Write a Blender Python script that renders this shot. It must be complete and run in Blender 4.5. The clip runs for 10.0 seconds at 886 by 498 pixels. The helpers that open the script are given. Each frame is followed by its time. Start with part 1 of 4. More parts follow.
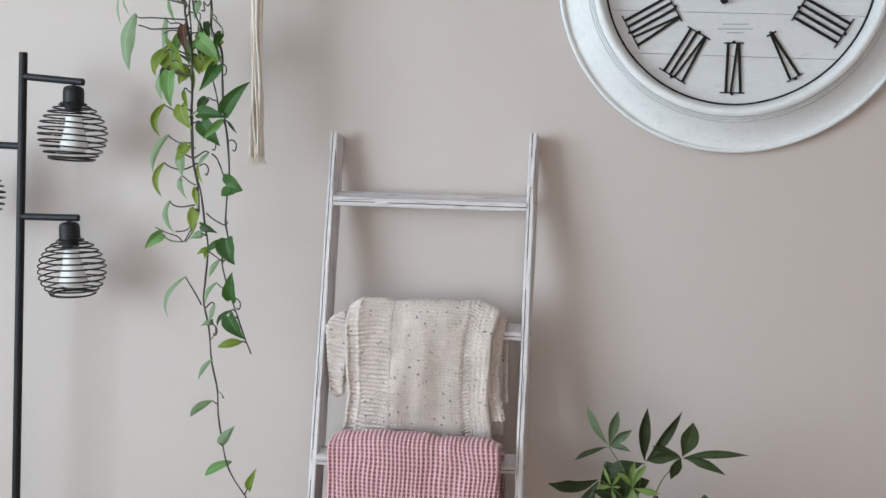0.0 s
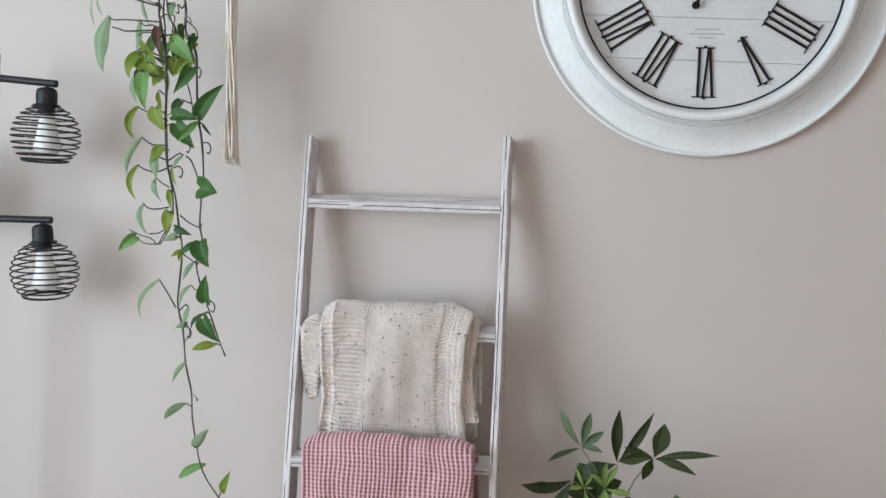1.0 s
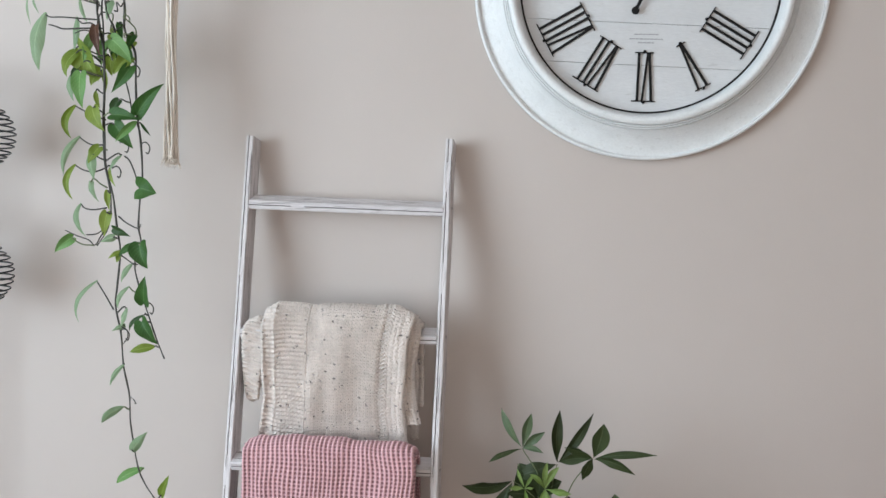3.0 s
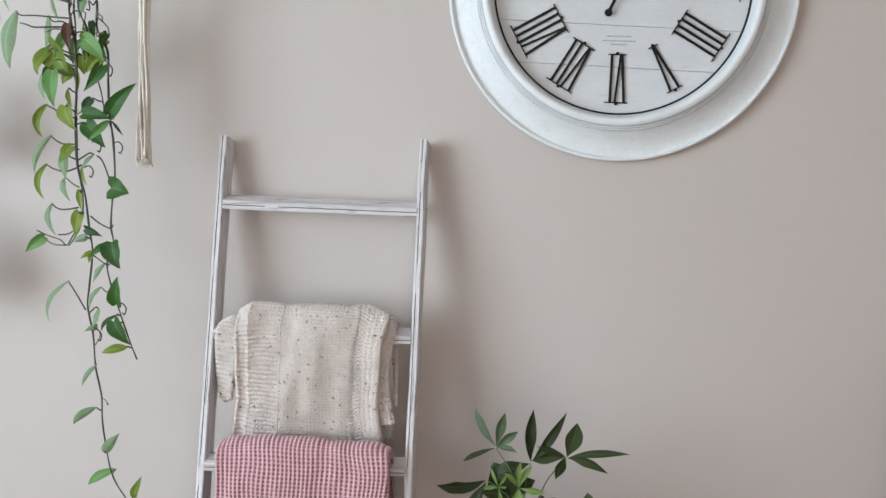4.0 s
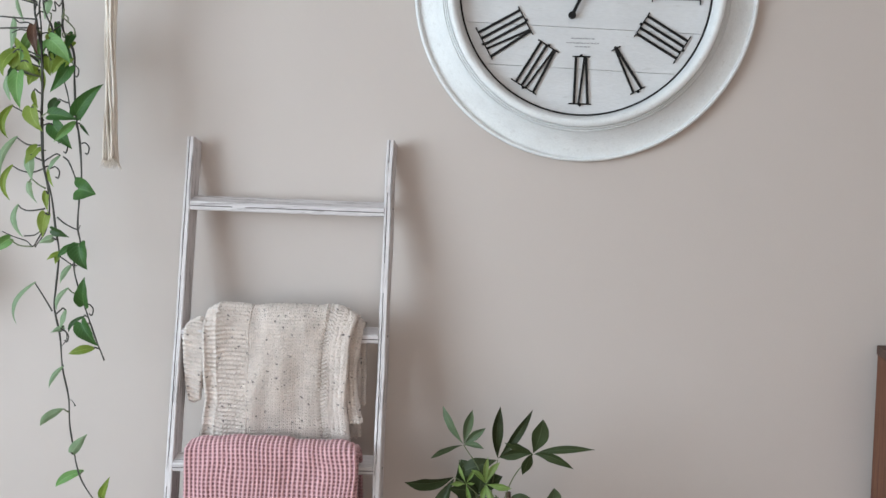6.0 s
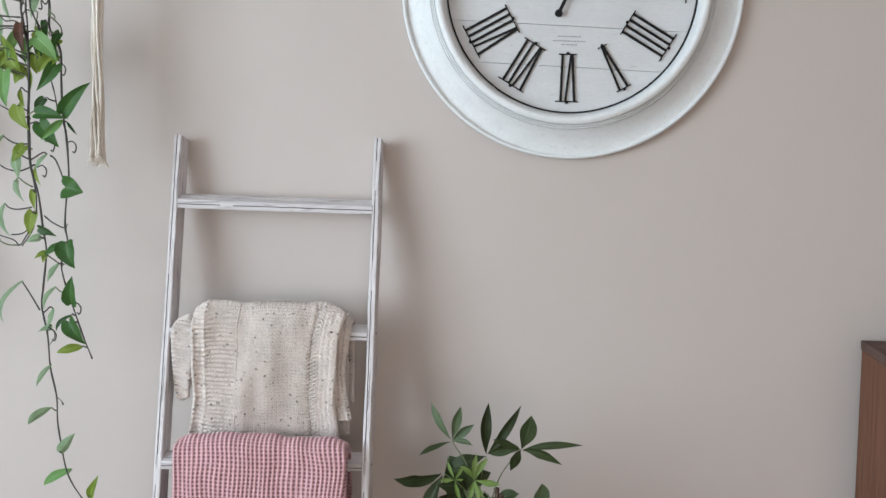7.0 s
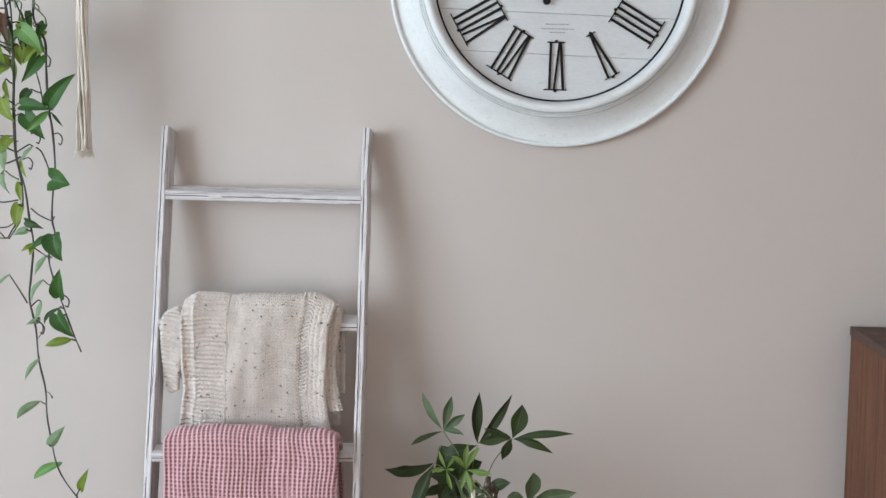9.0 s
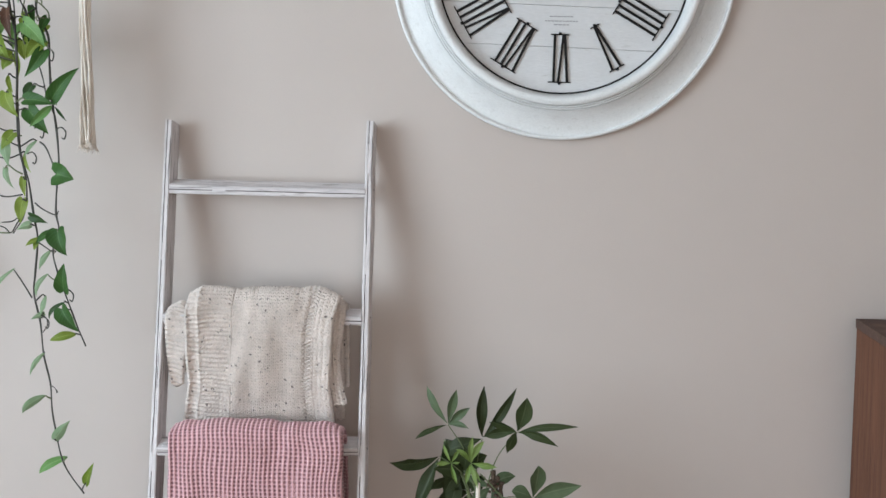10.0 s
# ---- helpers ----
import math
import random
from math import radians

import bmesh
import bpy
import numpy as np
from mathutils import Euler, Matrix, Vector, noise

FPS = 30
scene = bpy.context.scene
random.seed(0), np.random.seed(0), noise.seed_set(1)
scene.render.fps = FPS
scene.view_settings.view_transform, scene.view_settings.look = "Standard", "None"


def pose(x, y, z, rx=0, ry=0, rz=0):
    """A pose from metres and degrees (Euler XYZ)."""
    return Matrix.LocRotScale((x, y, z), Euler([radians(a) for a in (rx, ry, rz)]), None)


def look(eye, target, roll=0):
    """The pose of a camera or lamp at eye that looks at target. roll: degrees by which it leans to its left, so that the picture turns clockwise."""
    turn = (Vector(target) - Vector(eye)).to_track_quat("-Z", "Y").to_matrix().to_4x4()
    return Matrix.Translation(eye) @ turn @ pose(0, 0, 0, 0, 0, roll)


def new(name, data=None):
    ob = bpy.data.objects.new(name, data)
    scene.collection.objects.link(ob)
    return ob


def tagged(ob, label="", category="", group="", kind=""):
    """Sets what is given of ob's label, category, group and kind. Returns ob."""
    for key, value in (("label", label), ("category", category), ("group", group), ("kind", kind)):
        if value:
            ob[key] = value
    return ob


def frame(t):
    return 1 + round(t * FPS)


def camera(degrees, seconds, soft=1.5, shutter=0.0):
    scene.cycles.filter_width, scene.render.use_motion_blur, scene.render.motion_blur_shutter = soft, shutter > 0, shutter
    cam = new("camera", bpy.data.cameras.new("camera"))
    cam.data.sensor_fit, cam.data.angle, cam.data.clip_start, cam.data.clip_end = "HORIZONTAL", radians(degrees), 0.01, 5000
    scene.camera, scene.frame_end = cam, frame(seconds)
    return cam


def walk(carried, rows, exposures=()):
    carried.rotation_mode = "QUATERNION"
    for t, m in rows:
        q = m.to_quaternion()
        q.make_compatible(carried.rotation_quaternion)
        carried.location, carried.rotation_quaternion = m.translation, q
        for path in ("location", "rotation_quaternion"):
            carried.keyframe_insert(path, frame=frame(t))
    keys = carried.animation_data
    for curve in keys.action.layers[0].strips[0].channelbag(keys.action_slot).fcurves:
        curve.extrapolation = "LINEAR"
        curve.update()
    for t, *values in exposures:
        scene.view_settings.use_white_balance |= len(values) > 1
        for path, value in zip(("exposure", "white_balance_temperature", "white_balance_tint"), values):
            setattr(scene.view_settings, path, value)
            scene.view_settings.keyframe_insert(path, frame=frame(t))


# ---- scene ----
cam = camera(45.93, 10.0)
PATH = [
    (0.0, -0.010, 0.039, 1.500, 12.03, -4.58, 0.65),
    (0.5, -0.004, 0.036, 1.501, 11.56, -4.53, 0.69),
    (1.0, -0.001, 0.031, 1.503, 10.80, -4.48, 0.78),
    (1.5, 0.001, 0.032, 1.503, 10.04, -4.41, 0.88),
    (2.0, 0.001, 0.029, 1.504, 9.19, -4.37, 1.00),
    (2.5, 0.006, 0.030, 1.503, 8.51, -4.34, 1.06),
    (4.0, 0.004, 0.023, 1.503, 6.29, -4.27, 1.27),
    (4.5, 0.002, 0.018, 1.502, 5.71, -4.19, 1.32),
    (5.0, 0.002, 0.014, 1.501, 5.23, -4.13, 1.34),
    (5.5, 0.004, 0.005, 1.499, 4.82, -4.08, 1.29),
    (6.0, 0.004, -0.001, 1.497, 4.42, -4.06, 1.17),
    (7.5, -0.001, -0.011, 1.497, 3.41, -4.32, 0.93),
    (8.0, 0.003, -0.007, 1.498, 3.31, -4.50, 0.79),
    (8.5, 0.003, -0.003, 1.499, 3.17, -4.66, 0.72),
    (9.0, -0.001, -0.004, 1.501, 3.04, -4.85, 0.62),
    (9.5, -0.002, -0.002, 1.499, 3.13, -5.00, 0.51),
    (10.0, 0.000, 0.000, 1.500, 3.30, -5.20, 0.43)]


def heading(x, y, z, yaw, pitch, lean):
    """A camera at x, y, z turned yaw degrees to the left and pitch degrees up."""
    a, b = radians(yaw), radians(pitch)
    way = Vector((-math.sin(a) * math.cos(b), math.cos(a) * math.cos(b), math.sin(b)))
    return look((x, y, z), Vector((x, y, z)) + way, lean)


walk(cam, [(row[0], heading(*row[1:])) for row in PATH], exposures=[(0.0, -0.22), (1.0, -0.20), (2.0, -0.15), (5.0, -0.13), (10.0, -0.16)])

# ---- light: overcast daylight through a wide window in the west wall, plus an added fill lamp behind the camera ----
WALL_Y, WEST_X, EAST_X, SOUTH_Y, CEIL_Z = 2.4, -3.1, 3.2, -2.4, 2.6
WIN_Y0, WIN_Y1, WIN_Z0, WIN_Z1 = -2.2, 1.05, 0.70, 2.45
FILL_X0, FILL_X1, FILL_Z0, FILL_Z1 = 0.0, 1.4, 0.10, 2.10
world = bpy.data.worlds.new("overcast_sky")
scene.world = world
world.use_nodes = True
wn = world.node_tree
sky = wn.nodes.new("ShaderNodeTexSky")
sky.sky_type, sky.sun_disc, sky.sun_elevation, sky.sun_rotation = "NISHITA", False, radians(40), radians(60)
wn.links.new(sky.outputs[0], wn.nodes["Background"].inputs[0])
wn.nodes["Background"].inputs[1].default_value = 0.12
window_light = new("window_light", bpy.data.lights.new("window_light", "AREA"))
window_light.data.shape, window_light.data.size, window_light.data.size_y = "RECTANGLE", WIN_Y1 - WIN_Y0 - 0.1, WIN_Z1 - WIN_Z0 - 0.1
window_light.data.energy, window_light.data.color = 198, (0.785, 0.955, 1.085)
window_light.matrix_world = look((WEST_X - 0.09, (WIN_Y0 + WIN_Y1) / 2, (WIN_Z0 + WIN_Z1) / 2), (0, (WIN_Y0 + WIN_Y1) / 2, (WIN_Z0 + WIN_Z1) / 2))
# Warm fill lamp, added to brighten the right of the clock wall.
rear_fill = new("rear_fill_lamp", bpy.data.lights.new("rear_fill_lamp", "AREA"))
rear_fill.data.shape, rear_fill.data.size, rear_fill.data.size_y = "RECTANGLE", FILL_X1 - FILL_X0 - 0.1, FILL_Z1 - FILL_Z0 - 0.1
rear_fill.data.energy, rear_fill.data.color = 38, (1.0, 0.865, 0.765)
rear_fill.matrix_world = look(((FILL_X0 + FILL_X1) / 2, SOUTH_Y - 0.09, (FILL_Z0 + FILL_Z1) / 2), ((FILL_X0 + FILL_X1) / 2, 0, (FILL_Z0 + FILL_Z1) / 2))


# ---- materials ----
def shader(name, color, rough=0.6, metal=0.0, vary=0.06, scale=8.0, stretch=(1, 1, 1), bump=0.0, bump_scale=60.0, second=None, cover=0.5, edge=0.08, thin=0.0, coat=0.0):
    """A surface with broad and fine variation. second: a colour that shows through in patches; thin: how much light passes through."""
    m = bpy.data.materials.new(name)
    m.use_nodes = True
    n, link = m.node_tree.nodes, m.node_tree.links.new
    b = n["Principled BSDF"]
    b.inputs["Roughness"].default_value, b.inputs["Metallic"].default_value = rough, metal
    b.inputs["Coat Weight"].default_value = coat
    co = n.new("ShaderNodeTexCoord")
    mp = n.new("ShaderNodeMapping")
    mp.inputs["Scale"].default_value = stretch
    link(co.outputs["Object"], mp.inputs["Vector"])
    broad, fine = n.new("ShaderNodeTexNoise"), n.new("ShaderNodeTexNoise")
    broad.inputs["Scale"].default_value, broad.inputs["Detail"].default_value = scale, 6
    fine.inputs["Scale"].default_value, fine.inputs["Detail"].default_value = scale * 9, 4
    for t in (broad, fine):
        link(mp.outputs[0], t.inputs["Vector"])
    mixed = n.new("ShaderNodeMath")
    mixed.operation = "ADD"
    link(broad.outputs[0], mixed.inputs[0])
    link(fine.outputs[0], mixed.inputs[1])
    rng = n.new("ShaderNodeMapRange")
    rng.inputs["From Min"].default_value, rng.inputs["From Max"].default_value = 0.6, 1.4
    rng.inputs["To Min"].default_value, rng.inputs["To Max"].default_value = 1 - vary, 1 + vary
    link(mixed.outputs[0], rng.inputs["Value"])
    tint = n.new("ShaderNodeVectorMath")
    tint.operation = "SCALE"
    tint.inputs[0].default_value = color
    link(rng.outputs[0], tint.inputs["Scale"])
    out = tint.outputs[0]
    if second:
        wear = n.new("ShaderNodeTexNoise")
        wear.inputs["Scale"].default_value, wear.inputs["Detail"].default_value, wear.inputs["Roughness"].default_value = scale * 3.1, 8, 0.65
        link(mp.outputs[0], wear.inputs["Vector"])
        ramp = n.new("ShaderNodeMapRange")
        ramp.inputs["From Min"].default_value, ramp.inputs["From Max"].default_value = cover, cover + edge
        link(wear.outputs[0], ramp.inputs["Value"])
        mx = n.new("ShaderNodeMix")
        mx.data_type = "RGBA"
        link(ramp.outputs[0], mx.inputs["Factor"])
        link(out, mx.inputs[6])
        mx.inputs[7].default_value = (*second, 1)
        out = mx.outputs[2]
    link(out, b.inputs["Base Color"])
    if bump:
        bt, bp = n.new("ShaderNodeTexNoise"), n.new("ShaderNodeBump")
        bt.inputs["Scale"].default_value, bt.inputs["Detail"].default_value = bump_scale, 5
        link(mp.outputs[0], bt.inputs["Vector"])
        bp.inputs["Strength"].default_value, bp.inputs["Distance"].default_value = bump, 0.002
        link(bt.outputs[0], bp.inputs["Height"])
        link(bp.outputs[0], b.inputs["Normal"])
    return m


def leaf_shader(name, color, back, veins=9.0, passing=0.35):
    """A leaf: paler midrib and side veins along its own length, each leaf a little different."""
    m = bpy.data.materials.new(name)
    m.use_nodes = True
    n, link = m.node_tree.nodes, m.node_tree.links.new
    b = n["Principled BSDF"]
    b.inputs["Roughness"].default_value, b.inputs["Specular IOR Level"].default_value = 0.46, 0.32
    uv, sep = n.new("ShaderNodeUVMap"), n.new("ShaderNodeSeparateXYZ")
    link(uv.outputs[0], sep.inputs[0])

    def calc(op, a, c):
        t = n.new("ShaderNodeMath")
        t.operation = op
        for i, v in enumerate((a, c)):
            if isinstance(v, (int, float)):
                t.inputs[i].default_value = v
            else:
                link(v, t.inputs[i])
        return t.outputs[0]
    side = calc("ABSOLUTE", calc("SUBTRACT", sep.outputs[0], 0.5), 0)
    rib = calc("LESS_THAN", side, 0.035)
    wave = calc("SINE", calc("MULTIPLY", calc("SUBTRACT", sep.outputs[1], calc("MULTIPLY", side, 0.55)), veins * 6.283), 0)
    vein = calc("MULTIPLY", calc("MAXIMUM", calc("SUBTRACT", wave, 0.8), 0), 1.6)
    line = calc("MINIMUM", calc("ADD", calc("MULTIPLY", rib, 0.55), vein), 1)
    noise_t, co, info = n.new("ShaderNodeTexNoise"), n.new("ShaderNodeTexCoord"), n.new("ShaderNodeObjectInfo")
    noise_t.inputs["Scale"].default_value, noise_t.inputs["Detail"].default_value = 45, 5
    link(co.outputs["Object"], noise_t.inputs["Vector"])
    mx, mx2 = n.new("ShaderNodeMix"), n.new("ShaderNodeMix")
    mx.data_type = mx2.data_type = "RGBA"
    mx.inputs[6].default_value, mx.inputs[7].default_value = (*color, 1), (*back, 1)
    blend = calc("ADD", calc("MULTIPLY", info.outputs["Random"], 0.45), calc("MULTIPLY", calc("SUBTRACT", noise_t.outputs[0], 0.35), 0.9))
    link(blend, mx.inputs["Factor"])
    link(calc("MULTIPLY", line, 0.55), mx2.inputs["Factor"])
    link(mx.outputs[2], mx2.inputs[6])
    mx2.inputs[7].default_value = (*[min(1, 1.5 * c + 0.04) for c in back], 1)
    link(mx2.outputs[2], b.inputs["Base Color"])
    bp = n.new("ShaderNodeBump")
    bp.inputs["Strength"].default_value, bp.inputs["Distance"].default_value = 0.5, 0.001
    link(line, bp.inputs["Height"])
    link(bp.outputs[0], b.inputs["Normal"])
    tr, ad = n.new("ShaderNodeBsdfTranslucent"), n.new("ShaderNodeMixShader")
    link(mx2.outputs[2], tr.inputs[0])
    ad.inputs[0].default_value = passing
    link(b.outputs[0], ad.inputs[1])
    link(tr.outputs[0], ad.inputs[2])
    link(ad.outputs[0], n["Material Output"].inputs[0])
    return m


def knit_shader():
    """Cream wool with dark flecks spun into it and fine yarn twist."""
    m = shader("cream_wool", (0.665, 0.58, 0.53), rough=0.95, vary=0.2, scale=30, second=(0.42, 0.36, 0.32), cover=0.58, edge=0.12, bump=0.9, bump_scale=700)
    n, link = m.node_tree.nodes, m.node_tree.links.new
    b = n["Principled BSDF"]
    b.inputs["Sheen Weight"].default_value, b.inputs["Sheen Roughness"].default_value = 0.3, 0.6
    plain = b.inputs["Base Color"].links[0].from_socket
    co, wob, spot = n.new("ShaderNodeTexCoord"), n.new("ShaderNodeTexNoise"), n.new("ShaderNodeTexVoronoi")
    wob.inputs["Scale"].default_value = 240
    add = n.new("ShaderNodeVectorMath")
    add.operation = "MULTIPLY_ADD"
    link(wob.outputs["Color"], add.inputs[0])
    add.inputs[1].default_value = (0.011, 0.011, 0.011)
    link(co.outputs["Object"], wob.inputs["Vector"])
    link(co.outputs["Object"], add.inputs[2])
    link(add.outputs[0], spot.inputs["Vector"])
    spot.inputs["Scale"].default_value = 62
    near, pick, both = n.new("ShaderNodeMapRange"), n.new("ShaderNodeMath"), n.new("ShaderNodeMath")
    near.inputs["From Min"].default_value, near.inputs["From Max"].default_value = 0.21, 0.12
    link(spot.outputs["Distance"], near.inputs["Value"])
    pick.operation, both.operation = "GREATER_THAN", "MULTIPLY"
    sep = n.new("ShaderNodeSeparateColor")
    link(spot.outputs["Color"], sep.inputs[0])
    link(sep.outputs[0], pick.inputs[0])
    pick.inputs[1].default_value = 0.35
    link(near.outputs[0], both.inputs[0])
    link(pick.outputs[0], both.inputs[1])
    mx = n.new("ShaderNodeMix")
    mx.data_type = "RGBA"
    link(both.outputs[0], mx.inputs["Factor"])
    link(plain, mx.inputs[6])
    mx.inputs[7].default_value = (0.10, 0.075, 0.065, 1)
    link(mx.outputs[2], b.inputs["Base Color"])
    return m


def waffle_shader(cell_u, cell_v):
    """Waffle weave: pale rose on the ribs, colour darker towards the middle of each well."""
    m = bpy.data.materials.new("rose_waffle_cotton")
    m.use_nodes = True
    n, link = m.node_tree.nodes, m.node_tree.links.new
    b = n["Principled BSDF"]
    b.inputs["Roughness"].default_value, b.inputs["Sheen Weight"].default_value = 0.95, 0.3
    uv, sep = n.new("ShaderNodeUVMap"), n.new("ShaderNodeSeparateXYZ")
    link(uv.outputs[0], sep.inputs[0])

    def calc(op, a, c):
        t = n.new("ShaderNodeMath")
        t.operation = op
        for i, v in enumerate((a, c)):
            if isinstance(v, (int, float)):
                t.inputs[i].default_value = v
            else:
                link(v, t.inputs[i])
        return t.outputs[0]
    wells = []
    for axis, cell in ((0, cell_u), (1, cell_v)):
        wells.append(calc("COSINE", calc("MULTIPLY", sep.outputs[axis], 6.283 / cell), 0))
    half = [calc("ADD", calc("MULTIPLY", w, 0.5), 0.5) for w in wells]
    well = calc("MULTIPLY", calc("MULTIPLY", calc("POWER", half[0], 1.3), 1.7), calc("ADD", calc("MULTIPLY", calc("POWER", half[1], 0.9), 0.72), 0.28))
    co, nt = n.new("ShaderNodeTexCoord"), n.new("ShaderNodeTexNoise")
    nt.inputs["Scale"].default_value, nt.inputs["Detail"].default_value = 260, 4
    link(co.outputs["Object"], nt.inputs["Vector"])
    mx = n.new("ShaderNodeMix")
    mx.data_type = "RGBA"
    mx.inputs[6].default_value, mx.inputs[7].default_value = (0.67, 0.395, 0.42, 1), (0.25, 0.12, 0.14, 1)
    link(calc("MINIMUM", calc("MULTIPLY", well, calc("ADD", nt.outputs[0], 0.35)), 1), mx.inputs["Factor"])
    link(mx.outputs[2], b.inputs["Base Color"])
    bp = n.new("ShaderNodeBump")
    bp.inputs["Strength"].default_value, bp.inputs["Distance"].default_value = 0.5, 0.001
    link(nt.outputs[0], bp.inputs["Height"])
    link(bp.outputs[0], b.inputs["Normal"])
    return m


PAINT = shader("greige_wall_paint", (0.514, 0.452, 0.419), rough=0.7, vary=0.012, scale=1.3, bump=0.12, bump_scale=260)
CEILING = shader("white_ceiling_paint", (0.8, 0.79, 0.77), rough=0.85, vary=0.02, scale=2, bump=0.1, bump_scale=200)
FLOOR = shader("oak_floor", (0.22, 0.15, 0.10), rough=0.45, vary=0.2, scale=3, stretch=(1, 8, 1), bump=0.1)
TRIM = shader("white_trim_paint", (0.8, 0.8, 0.79), rough=0.4, vary=0.03, scale=5, bump=0.05)
BLACK = shader("black_powder_coat", (0.010, 0.0105, 0.0130), rough=0.48, vary=0.2, scale=30, bump=0.15, bump_scale=900)
INK = shader("black_dial_metal", (0.010, 0.0095, 0.010), rough=0.55, vary=0.2, scale=40, bump=0.2, bump_scale=600)
OPAL = shader("frosted_bulb_glass", (0.86, 0.86, 0.85), rough=0.25, vary=0.02, scale=20, coat=0.3)
RAIL = shader("whitewashed_wood_upright", (0.64, 0.60, 0.605), rough=0.6, vary=0.28, scale=9, stretch=(9, 9, 0.3), second=(0.22, 0.19, 0.185), cover=0.555, edge=0.05, bump=0.6, bump_scale=90)
RUNG = shader("whitewashed_wood_cross", (0.64, 0.60, 0.605), rough=0.6, vary=0.28, scale=9, stretch=(0.3, 9, 9), second=(0.22, 0.19, 0.185), cover=0.555, edge=0.05, bump=0.6, bump_scale=90)
SPLIT = shader("dark_grey_split", (0.15, 0.125, 0.12), rough=0.85, vary=0.4, scale=30, bump=0.5, bump_scale=200)
FRAME = shader("brushed_white_clock_paint", (0.70, 0.71, 0.715), rough=0.5, vary=0.08, scale=14, stretch=(1.5, 1.5, 6), second=(0.55, 0.55, 0.54), cover=0.56, edge=0.25, bump=0.25, bump_scale=160)
DIAL = shader("whitewashed_dial_board", (0.585, 0.585, 0.595), rough=0.65, vary=0.07, scale=10, stretch=(0.8, 3, 6), second=(0.46, 0.45, 0.45), cover=0.62, edge=0.14, bump=0.25, bump_scale=130)
PRINT = shader("grey_dial_print", (0.30, 0.30, 0.31), rough=0.7, vary=0.1, scale=200)
COTTON = shader("natural_cotton_cord", (0.80, 0.72, 0.64), rough=0.95, vary=0.1, scale=60, bump=0.8, bump_scale=900)
WALNUT = shader("walnut_veneer", (0.165, 0.072, 0.043), rough=0.7, vary=0.32, scale=7, stretch=(5, 5, 0.25), second=(0.085, 0.036, 0.024), cover=0.5, edge=0.16, bump=0.15, bump_scale=200)
WALNUT_TOP = shader("walnut_top", (0.10, 0.058, 0.045), rough=0.6, vary=0.3, scale=9, stretch=(0.6, 3, 3), second=(0.22, 0.125, 0.095), cover=0.58, edge=0.08, bump=0.2, bump_scale=160)
STEM = shader("dark_vine_stem", (0.040, 0.037, 0.030), rough=0.6, vary=0.3, scale=60, bump=0.3, bump_scale=400)
PETIOLE = shader("green_brown_petiole", (0.13, 0.15, 0.075), rough=0.55, vary=0.25, scale=60)
BARK = shader("rough_brown_bark", (0.075, 0.048, 0.034), rough=0.9, vary=0.5, scale=50, second=(0.20, 0.14, 0.095), cover=0.58, edge=0.1, bump=1.0, bump_scale=220)
SHOOT = shader("green_shoot", (0.12, 0.15, 0.065), rough=0.6, vary=0.2, scale=40)
CLAY = shader("stoneware_pot", (0.55, 0.53, 0.50), rough=0.55, vary=0.12, scale=14, bump=0.3, bump_scale=120)
SOIL = shader("potting_soil", (0.05, 0.038, 0.028), rough=0.95, vary=0.5, scale=40, bump=1.0, bump_scale=120)
BLACK.node_tree.nodes["Principled BSDF"].inputs["Specular IOR Level"].default_value = 0.3
for m in (WALNUT, WALNUT_TOP, INK):
    m.node_tree.nodes["Principled BSDF"].inputs["Specular IOR Level"].default_value = 0.15
WOOL = knit_shader()
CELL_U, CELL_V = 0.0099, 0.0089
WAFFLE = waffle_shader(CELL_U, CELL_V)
LEAVES = {
    "g": leaf_shader("pothos_green", (0.030, 0.088, 0.018), (0.066, 0.16, 0.038)),
    "d": leaf_shader("pothos_dark", (0.025, 0.06, 0.018), (0.05, 0.10, 0.03)),
    "l": leaf_shader("pothos_light", (0.12, 0.27, 0.07), (0.21, 0.36, 0.13)),
    "p": leaf_shader("pothos_underside", (0.195, 0.30, 0.165), (0.29, 0.385, 0.24)),
    "o": leaf_shader("pothos_olive", (0.15, 0.23, 0.028), (0.28, 0.36, 0.075), passing=0.45),
    "b": leaf_shader("pothos_dried", (0.040, 0.014, 0.007), (0.13, 0.055, 0.026), passing=0.1)}
TREE_LEAVES = {
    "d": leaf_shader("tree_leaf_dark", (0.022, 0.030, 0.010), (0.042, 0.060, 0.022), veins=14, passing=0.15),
    "m": leaf_shader("tree_leaf_green", (0.050, 0.085, 0.038), (0.130, 0.175, 0.095), veins=14, passing=0.2),
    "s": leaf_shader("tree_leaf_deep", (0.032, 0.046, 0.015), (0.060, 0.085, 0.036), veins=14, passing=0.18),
    "l": leaf_shader("tree_leaf_young", (0.15, 0.25, 0.05), (0.30, 0.40, 0.15), veins=12)}
for m in (TREE_LEAVES["d"], TREE_LEAVES["s"]):
    m.node_tree.nodes["Principled BSDF"].inputs["Specular IOR Level"].default_value = 0.18



# ---- builders ----
def part(name, bm, material, parent, label="", smooth=False):
    """Links a bmesh as one mesh object under a thing or a part."""
    me = bpy.data.meshes.new(name)
    bmesh.ops.recalc_face_normals(bm, faces=bm.faces)
    bm.to_mesh(me)
    bm.free()
    if smooth:
        me.polygons.foreach_set("use_smooth", [True] * len(me.polygons))
    me.materials.append(material)
    ob = new(name, me)
    if parent is not None:
        ob.parent = parent
    if label:
        tagged(ob, label)
    return ob


def thing(name, m, label, category, group=""):
    ob = new(name)
    ob.matrix_world = m
    return tagged(ob, label, category, group)


